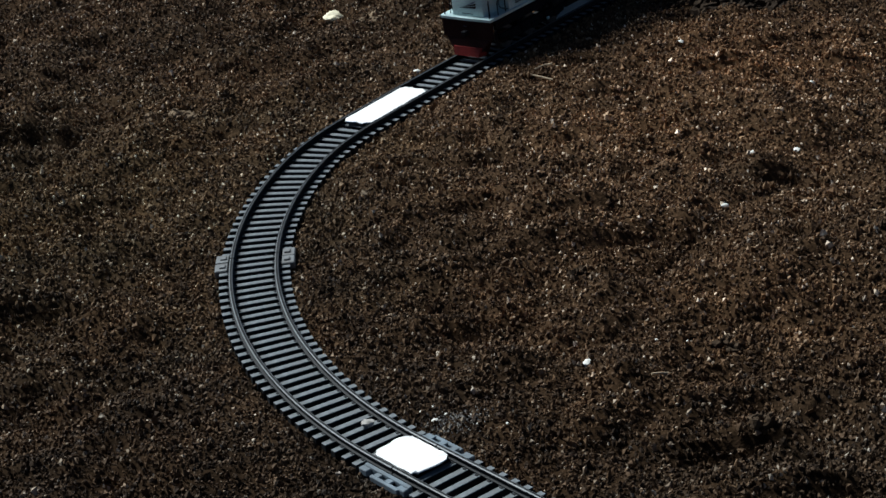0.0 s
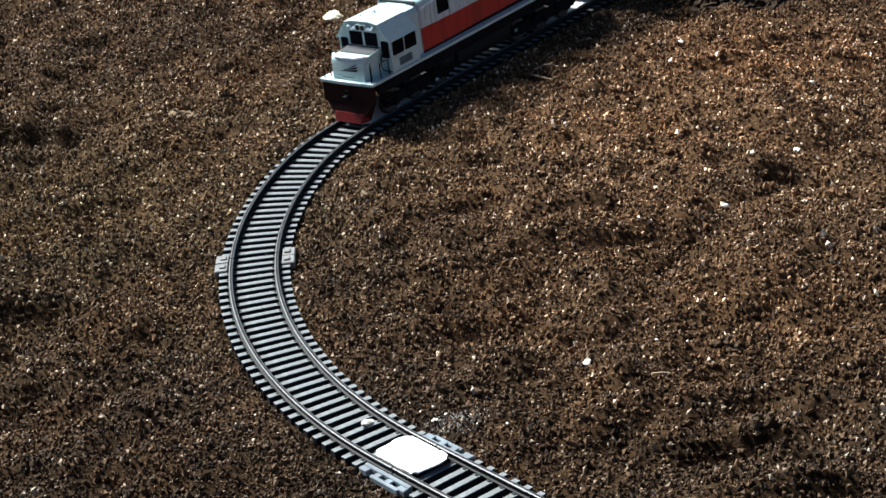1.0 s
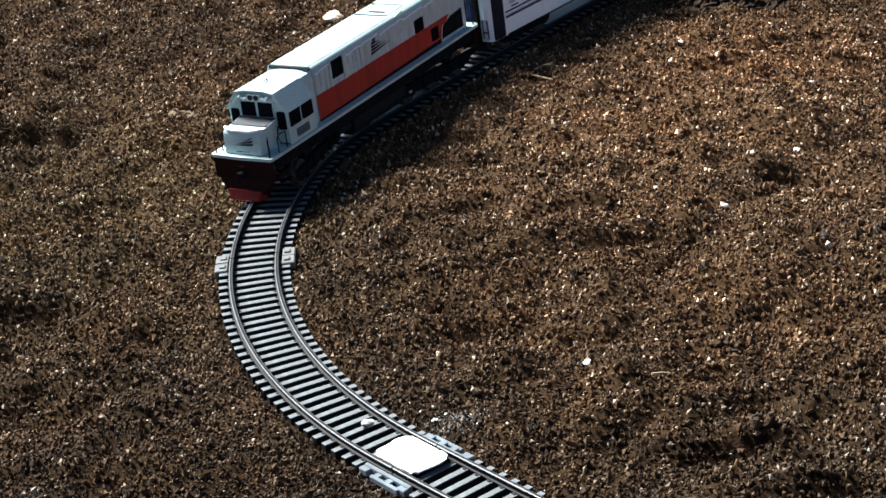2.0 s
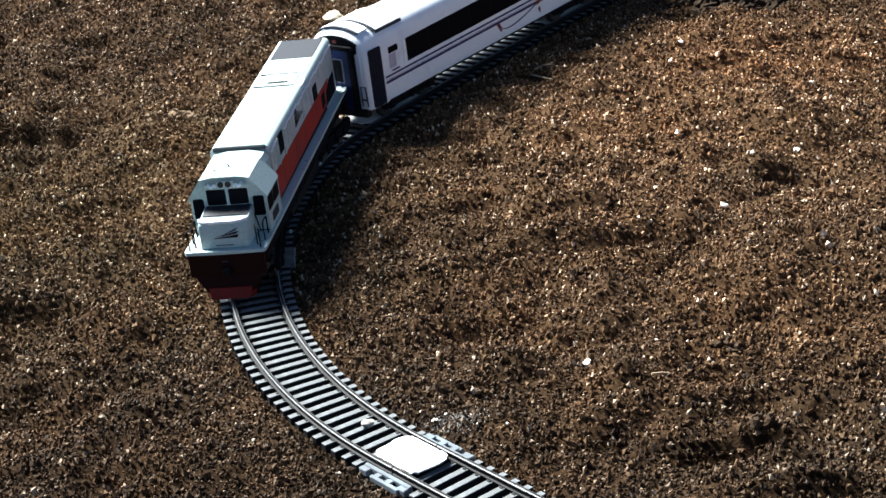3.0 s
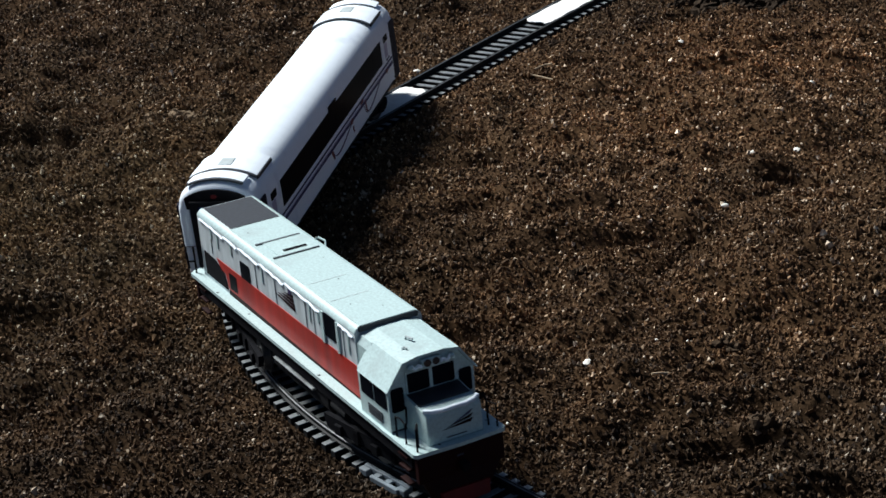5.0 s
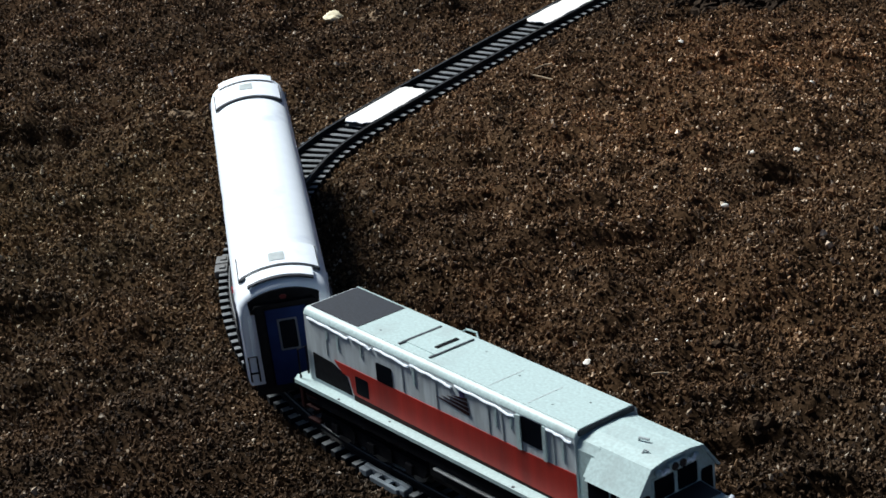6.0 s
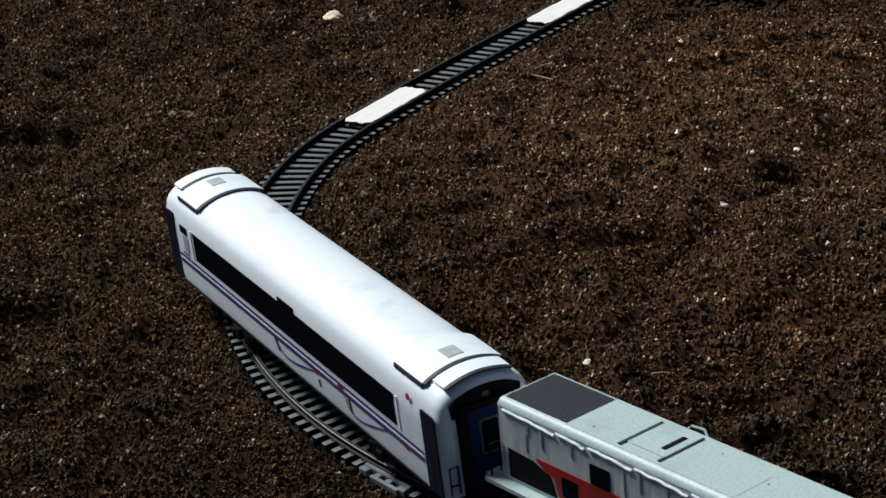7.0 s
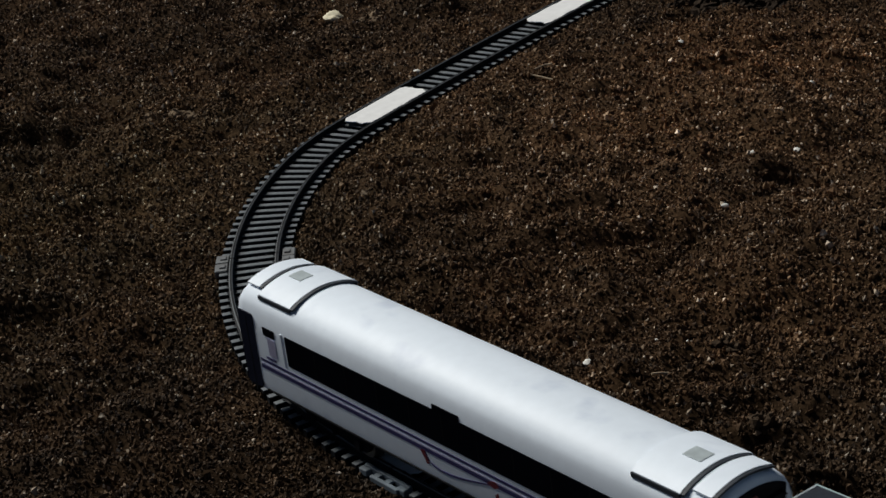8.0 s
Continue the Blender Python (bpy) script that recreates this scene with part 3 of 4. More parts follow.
    roof = [(-15.3, 33.2), (-9.5, 41.2), (-4.6, 42.1), (4.6, 42.1), (9.5, 41.2), (15.3, 33.2), (14.7, 33.0), (9.2, 40.5), (4.5, 41.3), (-4.5, 41.3), (-9.2, 40.5), (-14.7, 33.0)]
    shade = part("cab_roof", prism(roof, "x", 48.6, 68.3), M_WHITE, root, "pale cab roof with sloped sides")
    part("cab_neck", prism([(-11.2, 19.1), (11.2, 19.1), (11.2, 38.6), (9.8, 41.0), (4.6, 42.0), (-4.6, 42.0), (-9.8, 41.0), (-11.2, 38.6)], "x", 44.3, 52.4), M_WHITE, root)
    part("horn", rod([(55.5, -1.5, 42.1), (55.6, -1.4, 43.0), (58.4, -0.5, 42.9)], 0.36), M_VENT, root, "small roof horn")
    part("roof_pin", rod([(61, -5.6, 41.9), (61.2, -5.0, 42.7), (62.4, -4.6, 42.5)], 0.3), M_VENT, root)

    def front(name, outline, mat, x, depth, label=""):
        """An outline (y, z) set on a wall that faces forward."""
        return part(name, prism(outline, "x", x, x + depth), mat, root, label)

    for y0, y1 in ((-7.9, -0.5), (0.5, 7.9)):
        front("windscreen", rounded(y0, y1, 30.5, 37.0, 0.9), M_GLASS, 67.0, 0.18, "dark windscreen pane")
        for a, b, c, d in ((y0 - 0.5, y1 + 0.5, 36.9, 37.4), (y0 - 0.5, y1 + 0.5, 30.0, 30.6), (y0 - 0.5, y0, 30.2, 36.8), (y1, y1 + 0.5, 30.2, 36.8)):
            front("windscreen_frame", [(a, c), (b, c), (b, d), (a, d)], M_WHITE, 67.0, 0.35)
    for side in (-1, 1):
        a, b = sorted((side * 9.3, side * 13.5))
        front("cab_door_window", rounded(a, b, 25.6, 33.4, 0.8), M_GLASS, 67.0, 0.18, "dark cab door window")
        front("cab_door_edge", rounded(a - 0.7, b + 0.4, 19.4, 19.9, 0.2, 1), M_LINE, 67.0, 0.15)
    # headlamps with their glue-like white brow
    bm = box(67.0, 68.6, -3.2, 3.2, 38.0, 40.6, 0.4, 2)
    part("lamp_box", bm, M_WHITE, root, "white twin headlamp box")
    for y in (-1.4, 1.4):
        bm = bmesh.new()
        bmesh.ops.create_cone(bm, cap_ends=True, segments=14, radius1=1.15, radius2=1.15, depth=0.5, matrix=Matrix.Translation((68.7, y, 39.2)) @ Matrix.Rotation(radians(90), 4, "Y"))
        part("headlamp", bm, M_LENS, root, "round dark headlamp")
    for side in (-1, 1):
        pts = [(68.2, side * (3.2 + 0.5 * i), 38.2 + 0.6 * math.sin(i * 1.1) + 0.12 * i) for i in range(8)]
        part("brow", rod(pts, 0.55, 6), M_COACH, root, "wavy white moulding", smooth=True)
        bm = bmesh.new()
        bmesh.ops.create_uvsphere(bm, u_segments=10, v_segments=6, radius=1.0, matrix=Matrix.Translation((68.1, side * 6.9, 39.0)))
        part("marker_lamp", bm, M_WHITE, root, smooth=True)
    # cab side windows and vents
    for side in (-1, 1):
        y0, y1 = side * 14.2, side * 14.62
        for a, b in ((48.9, 57.0), (57.9, 65.8)):
            part("side_window", prism(rounded(a, b, 26.4, 33.0, 0.6), "y", y0, y1), M_GLASS, root, "dark cab side window")
        for k in range(4):
            part("vent_slat", prism([(53, 21.0 + 0.9 * k), (62, 21.0 + 0.9 * k), (62, 21.5 + 0.9 * k), (53, 21.5 + 0.9 * k)], "y", y0, y1 + side * 0.1), M_LINE, root)
    # nose
    prof = [(69.5, 19.1), (84.0, 19.1), (83.6, 27.8), (82.6, 29.2), (80.0, 29.5), (69.5, 30.4)]
    bm = prism(prof, "y", -9.1, 9.1)
    bmesh.ops.bevel(bm, geom=[e for e in bm.edges if all(v.co.x > 78 for v in e.verts)], offset=0.7, segments=3, affect="EDGES", profile=0.5)
    part("nose", bm, M_WHITE, root, "short white nose", smooth=True)
    # shade on the rear of the nose top, laid on as a dark sheet
    bm = prism([(69.5, 30.35), (78.0, 29.6), (78.0, 29.8), (69.5, 30.6)], "y", -8.5, 8.5)
    part("nose_top", bm, M_ROOFDARK, root, "dark sheet for the shade on the nose top")
    part("nose_lip", rod([(81.4, -9.0, 29.5), (82.8, -7.0, 29.4), (83.3, -4, 29.2), (83.5, 0, 29.4), (83.3, 4, 29.2), (82.8, 7.0, 29.5), (81.4, 9.0, 29.6)], 0.75, 8), M_COACH, root, smooth=True)
    for k in range(3):
        za = 23.2 + 1.35 * k
        front("emblem_bar", [(-4.8 + 2.0 * k, 23.0 + 0.6 * k), (5.0 - 0.2 * k, za), (5.8, za + 1.15)], M_PILOT if k < 2 else M_PURPLE, 83.4, 0.5, "dark slanted emblem bar")
    front("nose_seam", rounded(-3.4, 3.4, 20.3, 20.6, 0.1, 1), M_LINE, 83.6, 0.45)
    # handrails
    for side in (-1, 1):
        y = side * 13.6
        part("handrail", rod([(72.0, y, 19), (72.1, y, 25.8), (75.5, y, 26.2), (78.0, y, 25.6), (78.0, y, 19)], 0.32), M_BLACK, root, "dark corner handrail")
        part("handrail", rod([(84.4, y * 0.98, 19), (84.4, y * 0.98, 26.4), (82.0, y * 0.86, 27.0), (82.0, y * 0.86, 19)], 0.32), M_BLACK, root, "dark corner handrail")
        part("handrail", rod([(-83.5, y, 19), (-83.5, y, 29), (-81.2, y * 0.88, 30.5), (-81.2, y * 0.88, 21)], 0.32), M_BLACK, root, "dark corner handrail")
        part("wiper_hose", rod([(67.6, side * 9.2, 27), (70.5, side * 10.8, 23.5), (69.8, side * 11.2, 20.6)], 0.3), M_BLACK, root)
    # pilot, plough, buffer beam
    part("buffer_beam", box(83.6, 86.0, -14.3, 14.3, 9.0, 17.9, 0.3, 1), M_PILOT, root, "dark red buffer beam")
    part("buffer_beam", box(-84.6, -82.6, -14.0, 14.0, 9.0, 17.9, 0.3, 1), M_PILOT, root, "dark red buffer beam")
    bm = loft([[(83.0, -12.8, 9.0), (83.0, 12.8, 9.0), (85.6, 12.8, 9.0), (85.6, -12.8, 9.0)], [(83.5, -9.2, 1.2), (83.5, 9.2, 1.2), (87.2, 7.0, 1.2), (87.2, -7.0, 1.2)]])
    part("pilot", bm, M_PILOT, root, "dark red pilot")
    bm = loft([[(84.5, -9.4, 4.9), (84.5, 9.4, 4.9), (87.3, 8.0, 4.9), (87.3, -8.0, 4.9)], [(84.8, -9.0, 0.8), (84.8, 9.0, 0.8), (88.4, 7.2, 0.8), (88.4, -7.2, 0.8)]])
    part("plough", bm, M_PLOUGH, root, "bright red snow plough")
    part("coupler", box(85.8, 89.0, -1.3, 1.3, 10.5, 13.0, 0.3, 1), M_BLACK, root)
    part("coupler", box(-88.5, -84.4, -1.2, 1.2, 10.5, 12.8, 0.3, 1), M_GREYF, root)
    part("beam_plate", box(85.9, 86.2, -1.6, 0.6, 14.6, 15.1), M_DIM, root)
    # fuel tank with a worn pale shelf, steps
    part("fuel_tank", prism([(-11.5, 5.0), (11.5, 5.0), (13.2, 8.0), (13.2, 15.2), (-13.2, 15.2), (-13.2, 8.0)], "x", -20, 22), M_GREYF, root, "dark fuel tank")
    for side in (-1, 1):
        # black strips added to keep the space under the footplate in shade
        part("footplate_shade", box(-81, 81, side * 12.4, side * 14.0, 12.6, 17.9), M_BLACK, root, "black strip added for the shade under the footplate")
        if side < 0:
            part("tank_shelf", box(-16.5, 14, side * 13.2, side * 14.8, 11.2, 12.0, 0.25, 1), M_TANK, root, "worn pale grey pipe shelf")
        part("air_tank", rod([(26, side * 12.6, 11.0), (36, side * 12.6, 11.0)], 1.7, 10), M_GREYF, root, smooth=True)
        for x in (76.5, -77.5):
            for z in (6.5, 11.0, 15.0):
                part("step", box(x - 3, x + 3, side * 12.6, side * 14.6, z - 0.3, z + 0.3), M_PILOT, root)
    # highlights on the axle boxes, put in as small white blocks
    for x, y, z in ((39.1, 13.2, 5.1), (-24.1, 13.3, 7.6), (-57.8, 13.4, 13.8)):
        part("axle_box_glint", box(x - 0.9, x + 0.9, y - 0.8, y + 0.3, z - 0.6, z + 0.6, 0.3, 1), M_WHITE, root, "white fleck painted as the highlight on an axle box")
    # the cab and all that is fixed to it stand a little forward of the hood
    for ob in root.children:
        if ob.name.split(".")[0] in ("cab", "horn", "roof_pin", "windscreen", "windscreen_frame", "cab_door_window", "cab_door_edge", "lamp_box", "headlamp", "brow", "marker_lamp", "side_window", "vent_slat", "wiper_hose") or ob is shade:
            ob.location.x = 3.0 * MM
    bogies = [bogie(root, x, (-19, 0, 19), 5.6, 27) for x in (50, -50)]
    return root, bogies


# ---------------- the coach ----------------
XA, XB = -116.8, 97.8
XM = (XA + XB) / 2


def coach_outline(grow=0.0, drop=0.0, n=16):
    """Arched roof over straight sides, with a crease at the cantrail, closed: (y, z)."""
    w = 15.7 + grow
    pts = [(-w + 0.4, 9.0 + drop * 0.3), (-w, 12.0), (-w, 30.0), (-w + 0.15, 34.2)]
    for i in range(n + 1):
        a = math.pi * (1 - i / n)
        pts.append(((w - 0.75) * math.cos(a), 36.3 - drop + (8.3 + grow) * math.sin(a)))
    pts += [(w - 0.15, 34.2), (w, 30.0), (w, 12.0), (w - 0.4, 9.0 + drop * 0.3)]
    return pts


def roof_z(y, lift=0.0):
    """Height of the coach roof over y."""
    return 36.3 + 8.3 * math.sqrt(max(0.0, 1 - (y / 14.95) ** 2)) + lift


def curved_plate(x0, x1, half, lift, thick):
    """A sheet that follows the roof and stands off a little at its wings."""
    ys = [half * (-1 + 2 * i / 18) for i in range(19)]

    def off(y):
        return 0.9 * (abs(y) / 13.0) ** 4

    loop = [(y, roof_z(y, lift + thick + off(y))) for y in ys] + [(y, roof_z(y, lift + off(y))) for y in reversed(ys)]
    return prism(loop, "x", x0, x1)


def build_coach():
    root = new("passenger_coach")
    tagged(root, "glossy white model passenger coach with a black window band", "model coach")
    rings = []
    for x, g, d in ((XA, -1.8, 1.4), (XA + 0.7, -0.9, 0.7), (XA + 2.2, -0.3, 0.2), (XA + 4.5, 0, 0), (XM, 0, 0), (XB - 4.5, 0, 0), (XB - 2.2, -0.3, 0.2), (XB - 0.7, -0.9, 0.7), (XB, -1.8, 1.4)):
        rings.append([(x, y, z) for y, z in coach_outline(g, d)])
    part("body", loft(rings), M_COACH, root, "glossy white body with a rounded roof", smooth=True)
    # roof sheets at both ends
    for x0, x1 in ((68.0, 85.6), (XM * 2 - 85.6, XM * 2 - 68.0)):
        part("roof_sheet", curved_plate(x0, x1, 13.0, 0.35, 0.5), M_COACH, root, "curved white roof sheet", smooth=True)
    for x0, x1 in ((88.0, 94.6), (XM * 2 - 94.6, XM * 2 - 88.0)):
        part("roof_sheet", curved_plate(x0, x1, 10.8, 0.35, 0.5), M_COACH, root, "narrow curved white roof sheet", smooth=True)
    # shadow gaps along the roof sheets, put in as dark strips
    for x0, x1, half in ((85.5, 86.9, 12.9), (94.5, 95.8, 10.7), (XM * 2 - 68.0, XM * 2 - 66.6, 12.9), (XM * 2 - 88.0, XM * 2 - 86.7, 10.7)):
        part("sheet_gap_shade", curved_plate(x0, x1, half, 0.05, 0.62), M_LINE, root, "dark strip for the shadow gap at the roof sheet")
    for x0, x1 in ((68.0, 85.6), (XM * 2 - 85.6, XM * 2 - 68.0)):
        for side in (-1, 1):
            part("sheet_gap_shade", box(x0, x1, side * 12.8, side * 13.4, roof_z(13.0, 0.1), roof_z(13.0, 1.5)), M_LINE, root)
    for x in (79.5, XM * 2 - 79.5):
        ys = [-2.6 + 5.2 * i / 4 for i in range(5)]
        loop = [(y, roof_z(y, 1.05)) for y in ys] + [(y, roof_z(y, 0.75)) for y in reversed(ys)]
        part("roof_vent", prism(loop, "x", x - 3.2, x + 3.2), M_VENT, root, "flat grey roof vent")
    # sides
    for side in (-1, 1):
        y0, y1 = side * 15.5, side * 15.86

        def panel(name, outline, mat, label="", lift=0.0):
            return part(name, prism(outline, "y", y0, y1 + side * lift), mat, root, label)

        wa, wb, notch = -88.5, 2 * XM + 88.5, XM + 2.2

        def fx(x):
            """The lettered side is the same from either side: turn the length about."""
            return x if side < 0 else 2 * XM - x

        panel("window_band", [(wa, 22.6), (wb, 22.6), (wb, 33.0), (notch + 6, 33.2), (notch + 6, 35.0), (notch - 6, 35.0), (notch - 6, 33.2), (wa, 33.0)], M_GLASS, "continuous black window band")
        for i in range(9):
            x = wa + (wb - wa) * (i + 1) / 10
            panel("window_post", [(x, 22.8), (x + 0.22, 22.8), (x + 0.22, 32.8), (x, 32.8)], M_GREYF, "", 0.04)
        for x in (-91.0, 2 * XM + 90.2):
            panel("white_post", [(x, 22.0), (x + 0.8, 22.0), (x + 0.8, 33.2), (x, 33.2)], M_COACH, "", 0.1)
        for xa, xb in ((-114.6, -106.2), (2 * XM + 106.2, 2 * XM + 114.6)):
            panel("door", rounded(xa, xb, 9.4, 35.6, 1.0, 3), M_DOOR, "dark navy entrance door", 0.05)
            panel("door_line", [((xa + xb) / 2, 9), ((xa + xb) / 2 + 0.3, 9), ((xa + xb) / 2 + 0.3, 34), ((xa + xb) / 2, 34)], M_GREYF, "", 0.12)
        if side < 0:
            panel("side_marker", rounded(79.2, 80.6, 35.3, 37.4, 0.5, 3), M_MARK, "small red side marker", 0.1)
        for xa, xb in ((-101.0, -94.6), (2 * XM + 94.6, 2 * XM + 101.0)):
            if side < 0 and xa > 0:
                continue
            panel("toilet_window", rounded(xa, xb, 30.0, 32.8, 0.3, 2), M_GLASS, "small dark window", 0.03)
            panel("sign_panel", rounded(xa + 2, xb, 23.2, 29.4, 0.3, 2), M_LAV, "small lavender sign panel", 0.03)
            panel("number_bar", [(xa, 21.6), (xb - 1, 21.6), (xb - 1, 22.3), (xa, 22.3)], M_PURPLE, "", 0.03)
        for z, h, m in ((19.9, 0.85, M_PURPLE), (17.3, 1.2, M_PURPLE), (18.85, 0.3, M_LAV)):
            panel("stripe", [(-105, z), (2 * XM + 105, z), (2 * XM + 105, z + h), (-105, z + h)], m, "thin dark violet stripe", 0.02)
        # swooshes that dip under the stripes and rise again, with red knots between them
        n = 14
        for sa, sb, dip in ((-20.0, 12.0, 4.2), (32.0, 62.0, 5.0)):
            top = [(sa + (sb - sa) * i / n, 17.6 - dip * math.sin(math.pi * (i / n) ** 0.5)) for i in range(n + 1)]
            loop = top + [(a, b - 0.25 - 0.4 * math.sin(math.pi * i / n)) for i, (a, b) in reversed(list(enumerate(top)))]
            panel("swoosh", [(fx(a), b) for a, b in loop], M_PURPLE, "thin dark violet curve", 0.05)
        for knot in ([(-21.8, 17.2), (-19.2, 13.2), (-18.0, 13.4), (-19.8, 17.6)], [(9.0, 17.3), (12.3, 16.6), (14.4, 17.8), (13.0, 18.8), (10.0, 18.4)], [(12.0, 14.6), (13.0, 12.4), (13.8, 12.8), (13.4, 15.4)],
                     [(27.6, 18.9), (31.0, 18.8), (33.0, 20.0), (31.0, 20.7), (28.4, 20.0)], [(33.6, 18.6), (35.8, 13.0), (37.0, 13.0), (35.2, 18.9)], [(72.0, 17.6), (75.0, 16.4), (76.6, 17.6), (74.0, 18.8)]):
            panel("swoosh_tail", [(fx(a), b) for a, b in knot], M_TAIL, "small dull red flourish", 0.07)
        panel("sill", [(-104, 9.1), (2 * XM + 104, 9.1), (2 * XM + 104, 9.7), (-104, 9.7)], M_GREYF, "", 0.02)
    part("underframe", box(XA + 4, XB - 4, -11.5, 11.5, 8.3, 9.2), M_BLACK, root, "black underframe")
    # ends: dark gangway, blue door with a window, ladder rails
    for x, f in ((XB, 1), (XA, -1)):
        def end(name, outline, mat, a, b, label=""):
            return part(name, prism(outline, "x", x + f * a, x + f * b), mat, root, label)
        arch = [(11.6 * (-1 + i / 6), roof_z(11.6 * (-1 + i / 6), -2.6)) for i in range(13)]
        end("end_wall", coach_outline(-3.2, 2.4), M_COACH, -0.3, 0.2, "pale end wall inside a white rim")
        end("end_arch", arch + [(11.2, 34.6), (-11.2, 34.6)], M_BLACK, -0.4, 0.5, "dark arch over the gangway")
        end("gangway", rounded(-10.0, 10.0, 8.0, 38.0, 1.5), M_BLACK, -0.4, 0.6, "black gangway frame")
        end("gangway_door", rounded(-6.6, 6.6, 8.6, 35.5, 0.6), M_BLUE, 0.5, 0.9, "blue end door")
        end("door_window_frame", rounded(-3.2, 3.2, 20.7, 31.8, 0.6), M_FRAME, 0.8, 1.05)
        end("door_window", rounded(-2.6, 2.6, 21.3, 31.2, 0.5), M_GLASS, 0.8, 1.15, "dark door window")
        end("gangway_roof", [(-10.4, 36.9), (10.4, 36.9), (9.4, 38.0), (-9.4, 38.0)], M_BLACK, -0.4, 2.2)
        end("tail_lamp", rounded(-1.1, 1.1, 38.6, 40.2, 0.75), M_LAMP, -0.5, 0.8, "small dark red end lamp")
        for side in (-1, 1):
            part("bellows", prism(rounded(min(side * 7.2, side * 9.6), max(side * 7.2, side * 9.6), 8.5, 37.5, 0.6, 2), "x", x - f * 0.4, x + f * 1.8), M_BLACK, root, "black gangway bellows")
            part("ladder", rod([(x + f * 0.6, side * 11.5, 11), (x + f * 0.8, side * 11.5, 20), (x + f * 0.8, side * 14.2, 20), (x + f * 0.3, side * 14.2, 11)], 0.3), M_BLACK, root)
            part("ladder", rod([(x + f * 0.6, side * 11.5, 14), (x + f * 0.5, side * 14.2, 14)], 0.3), M_BLACK, root)
        part("buffer_beam", box(x - f * 3, x + f * 0.6, -13.0, 13.0, 5.5, 9.0, 0.3, 1), M_GREYF, root, "grey buffer beam")
        part("coupler", box(x, x + f * 5.0, -1.1, 1.1, 8.0, 10.5, 0.3, 1), M_GREYF, root)
    bogies = [bogie(root, x, (-14, 14), 5.2, 20) for x in (65, -70)]
    return root, bogies


# ---------------- motion along the track ----------------
LOCO_S = ((0.0, 229.0), (0.5, 183.0), (1.0, 138.5), (1.5, 95.5), (3.0, -42.0), (3.5, -85.5), (4.0, -127.6), (4.5, -173.0), (5.8, -300.3), (6.0, -320.0), (6.5, -363.6), (7.0, -414.0), (7.5, -462.5), (8.0, -511.0))
COACH_S = ((0.0, 420.0), (0.5, 374.0), (1.0, 329.0), (1.5, 284.5), (3.0, 145.5), (3.5, 103.0), (4.0, 62.6), (4.5, 20.2), (5.8, -103.8), (6.0, -122.8), (6.5, -172.2), (7.0, -223.2), (7.5, -272.6), (8.0, -320.4))


def along(table, t):
    """Monotone smooth distance at time t."""
    ts, ss = [r[0] for r in table], [r[1] for r in table]
    slopes = [(ss[min(i + 1, len(ss) - 1)] - ss[max(i - 1, 0)]) / (ts[min(i + 1, len(ts) - 1)] - ts[max(i - 1, 0)]) for i in range(len(ts))]
    i = max(k for k in range(len(ts) - 1) if t >= ts[k] - 1e-9)
    h = ts[i + 1] - ts[i]
    u = (t - ts[i]) / h
    return (ss[i] * (2 * u ** 3 - 3 * u ** 2 + 1) + slopes[i] * h * (u ** 3 - 2 * u ** 2 + u)
            + ss[i + 1] * (3 * u ** 2 - 2 * u ** 3) + slopes[i + 1] * h * (u ** 3 - u ** 2))


def on_track(s, fore, aft, slack):
    """Place and heading (degrees) of a body whose pivots ride fore and aft of s, leaning outward by the couplings' slack."""
    ax, ay, _ = centre(s - fore)
    bx, by, _ = centre(s + aft)
    h = math.atan2(ay - by, ax - bx)
    c, d = math.cos(h), math.sin(h)
    return ax - c * fore - d * slack, ay - d * fore + c * slack, math.degrees(h)


def motions():
    for root, bogies, table, fore, aft, slack, r, lean in ((LOCO, LOCO_BOGIES, LOCO_S, 50, 50, 0.0, 5.6, 1.0), (COACH, COACH_BOGIES, COACH_S, 65, 70, 1.2, 5.2, 0.0)):
        rows, times = [], [k / 5 for k in range(41)]
        for t in times:
            s = along(table, t)
            x, y, h = on_track(s, fore, aft, slack)
            tip = lean * float(np.interp(s, (-175.0, -130.0, -85.0, -40.0), (-2.6, -1.6, -0.5, 0.4)))      # the body tips inward through the bend
            rows.append((t, pose(x * MM, y * MM, RAIL, tip, 0, h)))
        walk(root, rows)
        for bog, wheels in bogies:
            bx = bog.location.x / MM
            rows = []
            for t in times:
                s = along(table, t)
                _, _, h = on_track(s, fore, aft, slack)
                turn = (math.degrees(centre(s - bx)[2]) + 180 - h + 180) % 360 - 180
                rows.append((t, pose(bx * MM, -slack * MM, 0, 0, 0, turn)))
            walk(bog, rows)
            for w in wheels:
                wx = w.location.x
                walk(w, [(k / 15, pose(wx, 0, r * MM, 0, math.degrees((table[0][1] - along(table, k / 15)) / r), 0)) for k in range(121)])


# ---------------- build ----------------
build_ground()
build_section(76, 330, "straight length of grey model track with cards")
build_section(330, 590, "straight length of grey model track")
mid = build_section(-90, 76, "curved length of grey plastic model track")
low = build_section(-275, -90, "gently curved length of grey plastic model track")
build_section(-450, -275, "straight length of grey model track")
build_section(-630, -450, "straight length of grey model track")
for side in (-1, 1):
    joiner(mid, -86.2, side)
    joiner(low, -93.8, side)
build_card(54, 99, 1, "white card stuck between the rails")
build_card(197, 250, 2, "white card stuck between the rails of the straight")
build_card(-283.5, -261.5, 3, "crumpled white card between the rails at a joint")
for side in (-1, 1):
    build_pad(-275, side, "pale blue-grey plastic clip at a track joint")

LOCO, LOCO_BOGIES = build_loco()
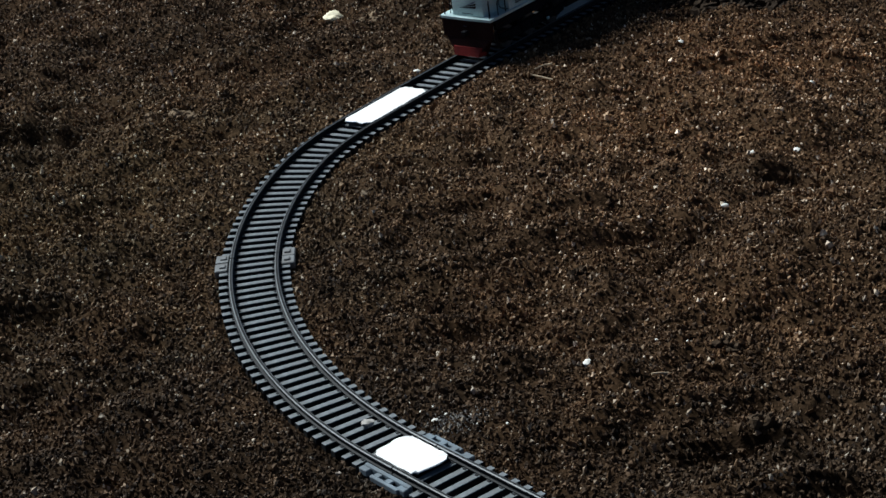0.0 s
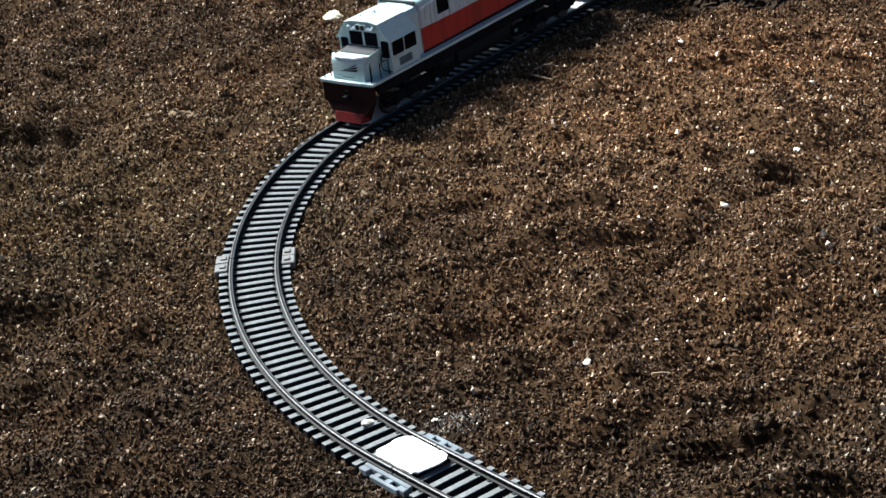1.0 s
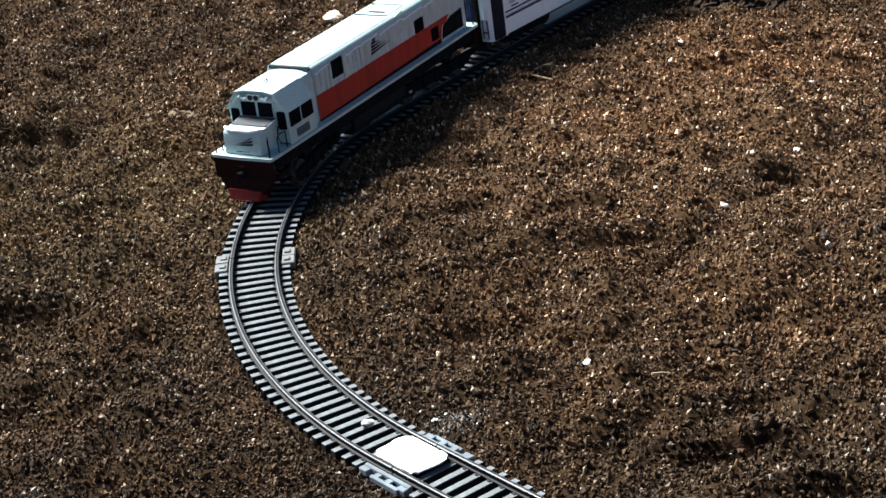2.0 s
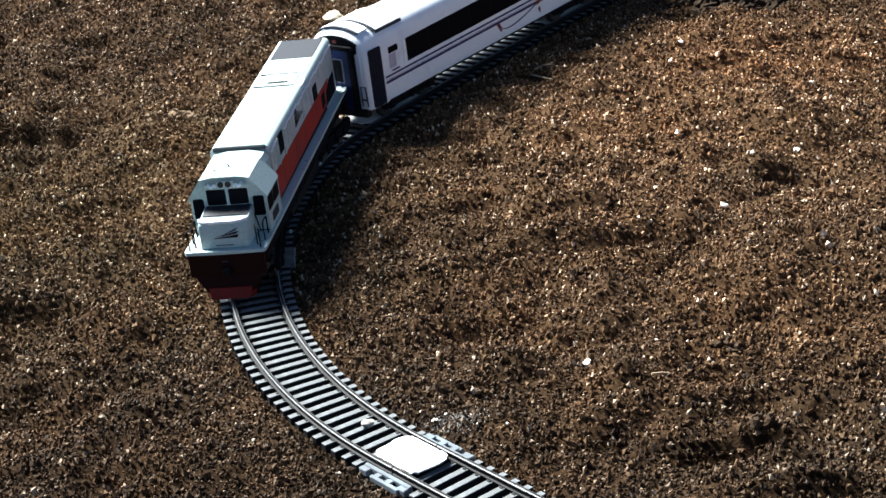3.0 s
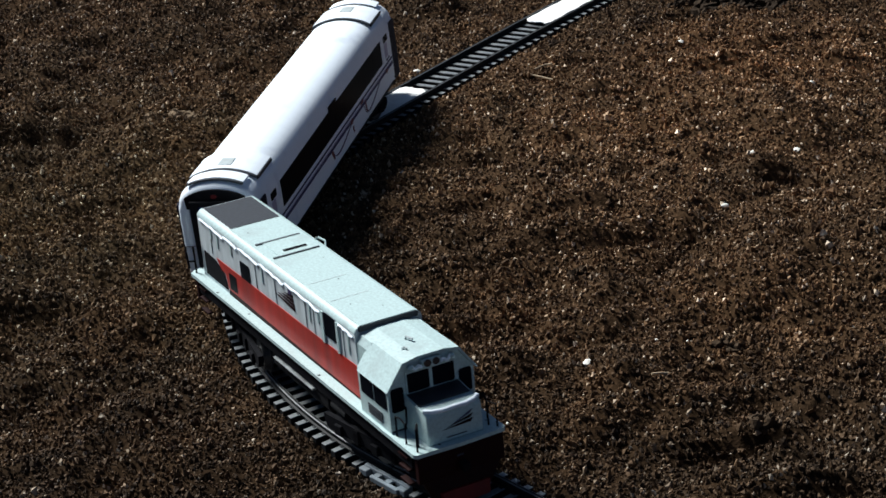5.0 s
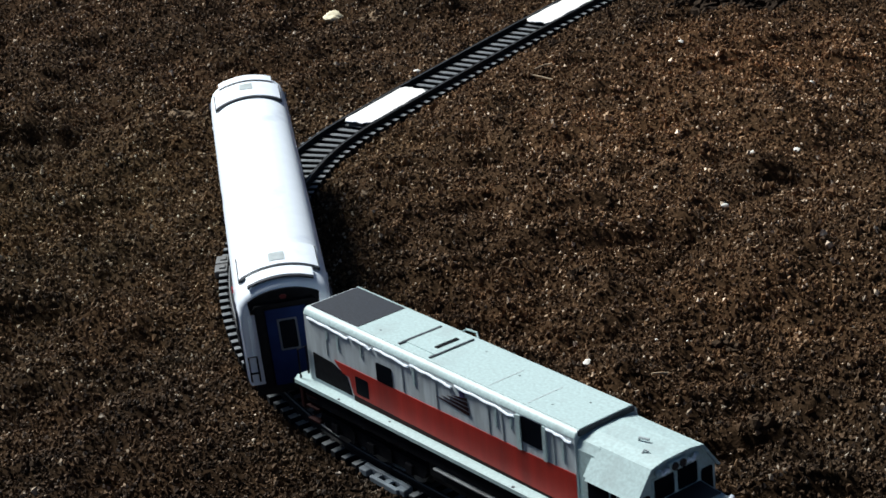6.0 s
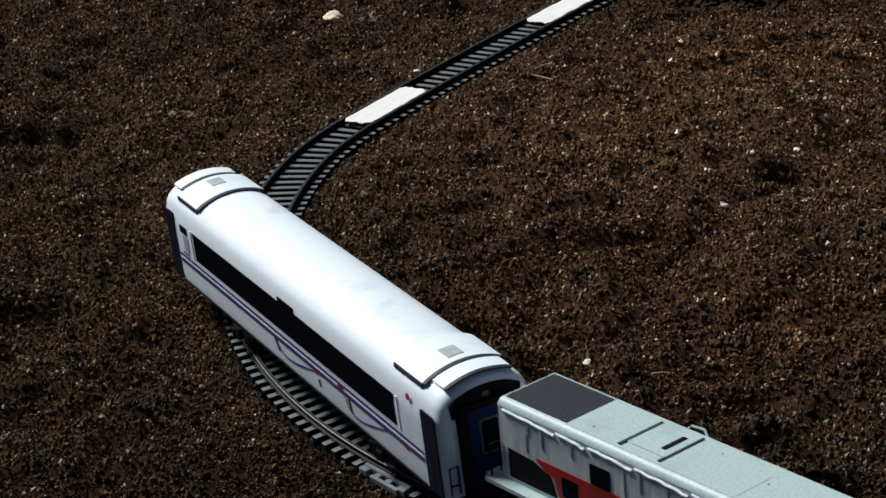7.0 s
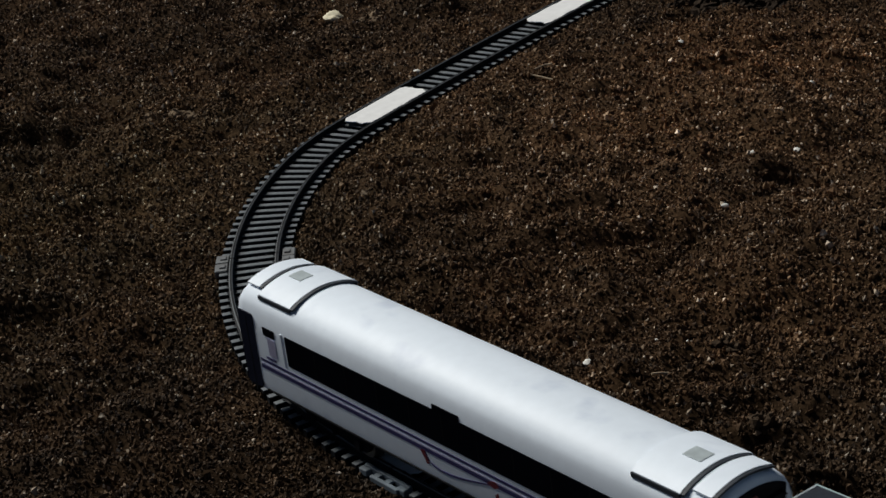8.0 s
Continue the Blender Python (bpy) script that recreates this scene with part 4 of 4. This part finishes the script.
COACH, COACH_BOGIES = build_coach()

build_stone("stone", -40.8, 1044.4, 5.2, M_CREAM, "flat pale cream stone on the soil", "stone", 0.5, 1)
build_clump(-21.7, 1037.8, 5.0, 2.0, M_TAN, "tan clod of dry earth", 2)
build_clump(-126.6, 918.3, 3.6, 5.5, M_TAN, "upright tan clod of dry earth", 3)
build_clump(-112.0, 922.0, 5.5, 2.0, M_TAN, "low tan clod of dry earth", 4)
for k, (x, y, r) in enumerate(((110, 737.3, 1.5), (42.6, 617.1, 1.7), (147.4, 782.8, 1.4), (169, 855, 1.4), (128.2, 773.2, 1.4), (124, 933.7, 1.4), (-1.2, 940.9, 1.6), (67.5, 628.1, 0.8), (77.3, 623.4, 0.9), (51.3, 633.9, 0.8), (-9.8, 591.8, 1.0), (136.4, 587.5, 0.8), (141.7, 805.6, 1.0))):
    build_stone("pebble", x, y, r, M_STONE, "small pale pebble lying on the soil", "pebble", 0.7, k, "pebbles on the soil")
build_stone("plaster_crumb", -31.0, 587.5, 1.9, M_DUST, "crumbly grey-white lump lying on the sleepers", "plaster crumb", 0.6, 9).location.z = 0.0035
for k, (x, y, r) in enumerate(((-6, 595, 0.7), (-1, 587.5, 0.5), (4, 586, 0.8), (9, 578, 0.5), (-14, 599, 0.5), (2, 593, 0.4), (-10, 602, 0.4), (13, 583, 0.5))):
    build_stone("plaster_crumb", x, y, r, M_STONE, "tiny white crumb of plaster beside the rail", "plaster crumb", 0.7, k + 20, "plaster crumbs by the joint")
build_dust(-3, 588, 5.5, 420, 5)
build_twig([(49, 911.5, 1.0), (54, 908, 1.6), (60, 902.6, 1.2)], 0.4, "thin dry straw lying on the soil")
build_twig([(53, 917, 1.4), (58, 915, 2.4), (61.5, 919.5, 2.8)], 0.4, "short bent piece of dry straw")
build_twig([(62, 603.0, 0.9), (65, 602.3, 1.1), (68, 601.6, 0.9)], 0.4, "short pale splinter on the soil")
build_clump(158, 985, 15, 6.0, M_CLOD, "large dark clod of damp earth", 11, 2.0)
build_clump(182, 976, 9, 4.0, M_CLOD, "dark clod of damp earth", 12, 1.7)
for k, (x, y, r) in enumerate(((90.1, 564.4, 3.4), (89.2, 618.5, 4.2), (47, 690, 3.2))):
    build_clump(x, y, r, 1.2, M_LUMP, "small brown crumbly clod of damp earth", 30 + k)
build_clump(134, 992, 6, 3.0, M_CLOD, "small dark clod beside a larger one", 13, 1.4)
build_crumbs()
motions()
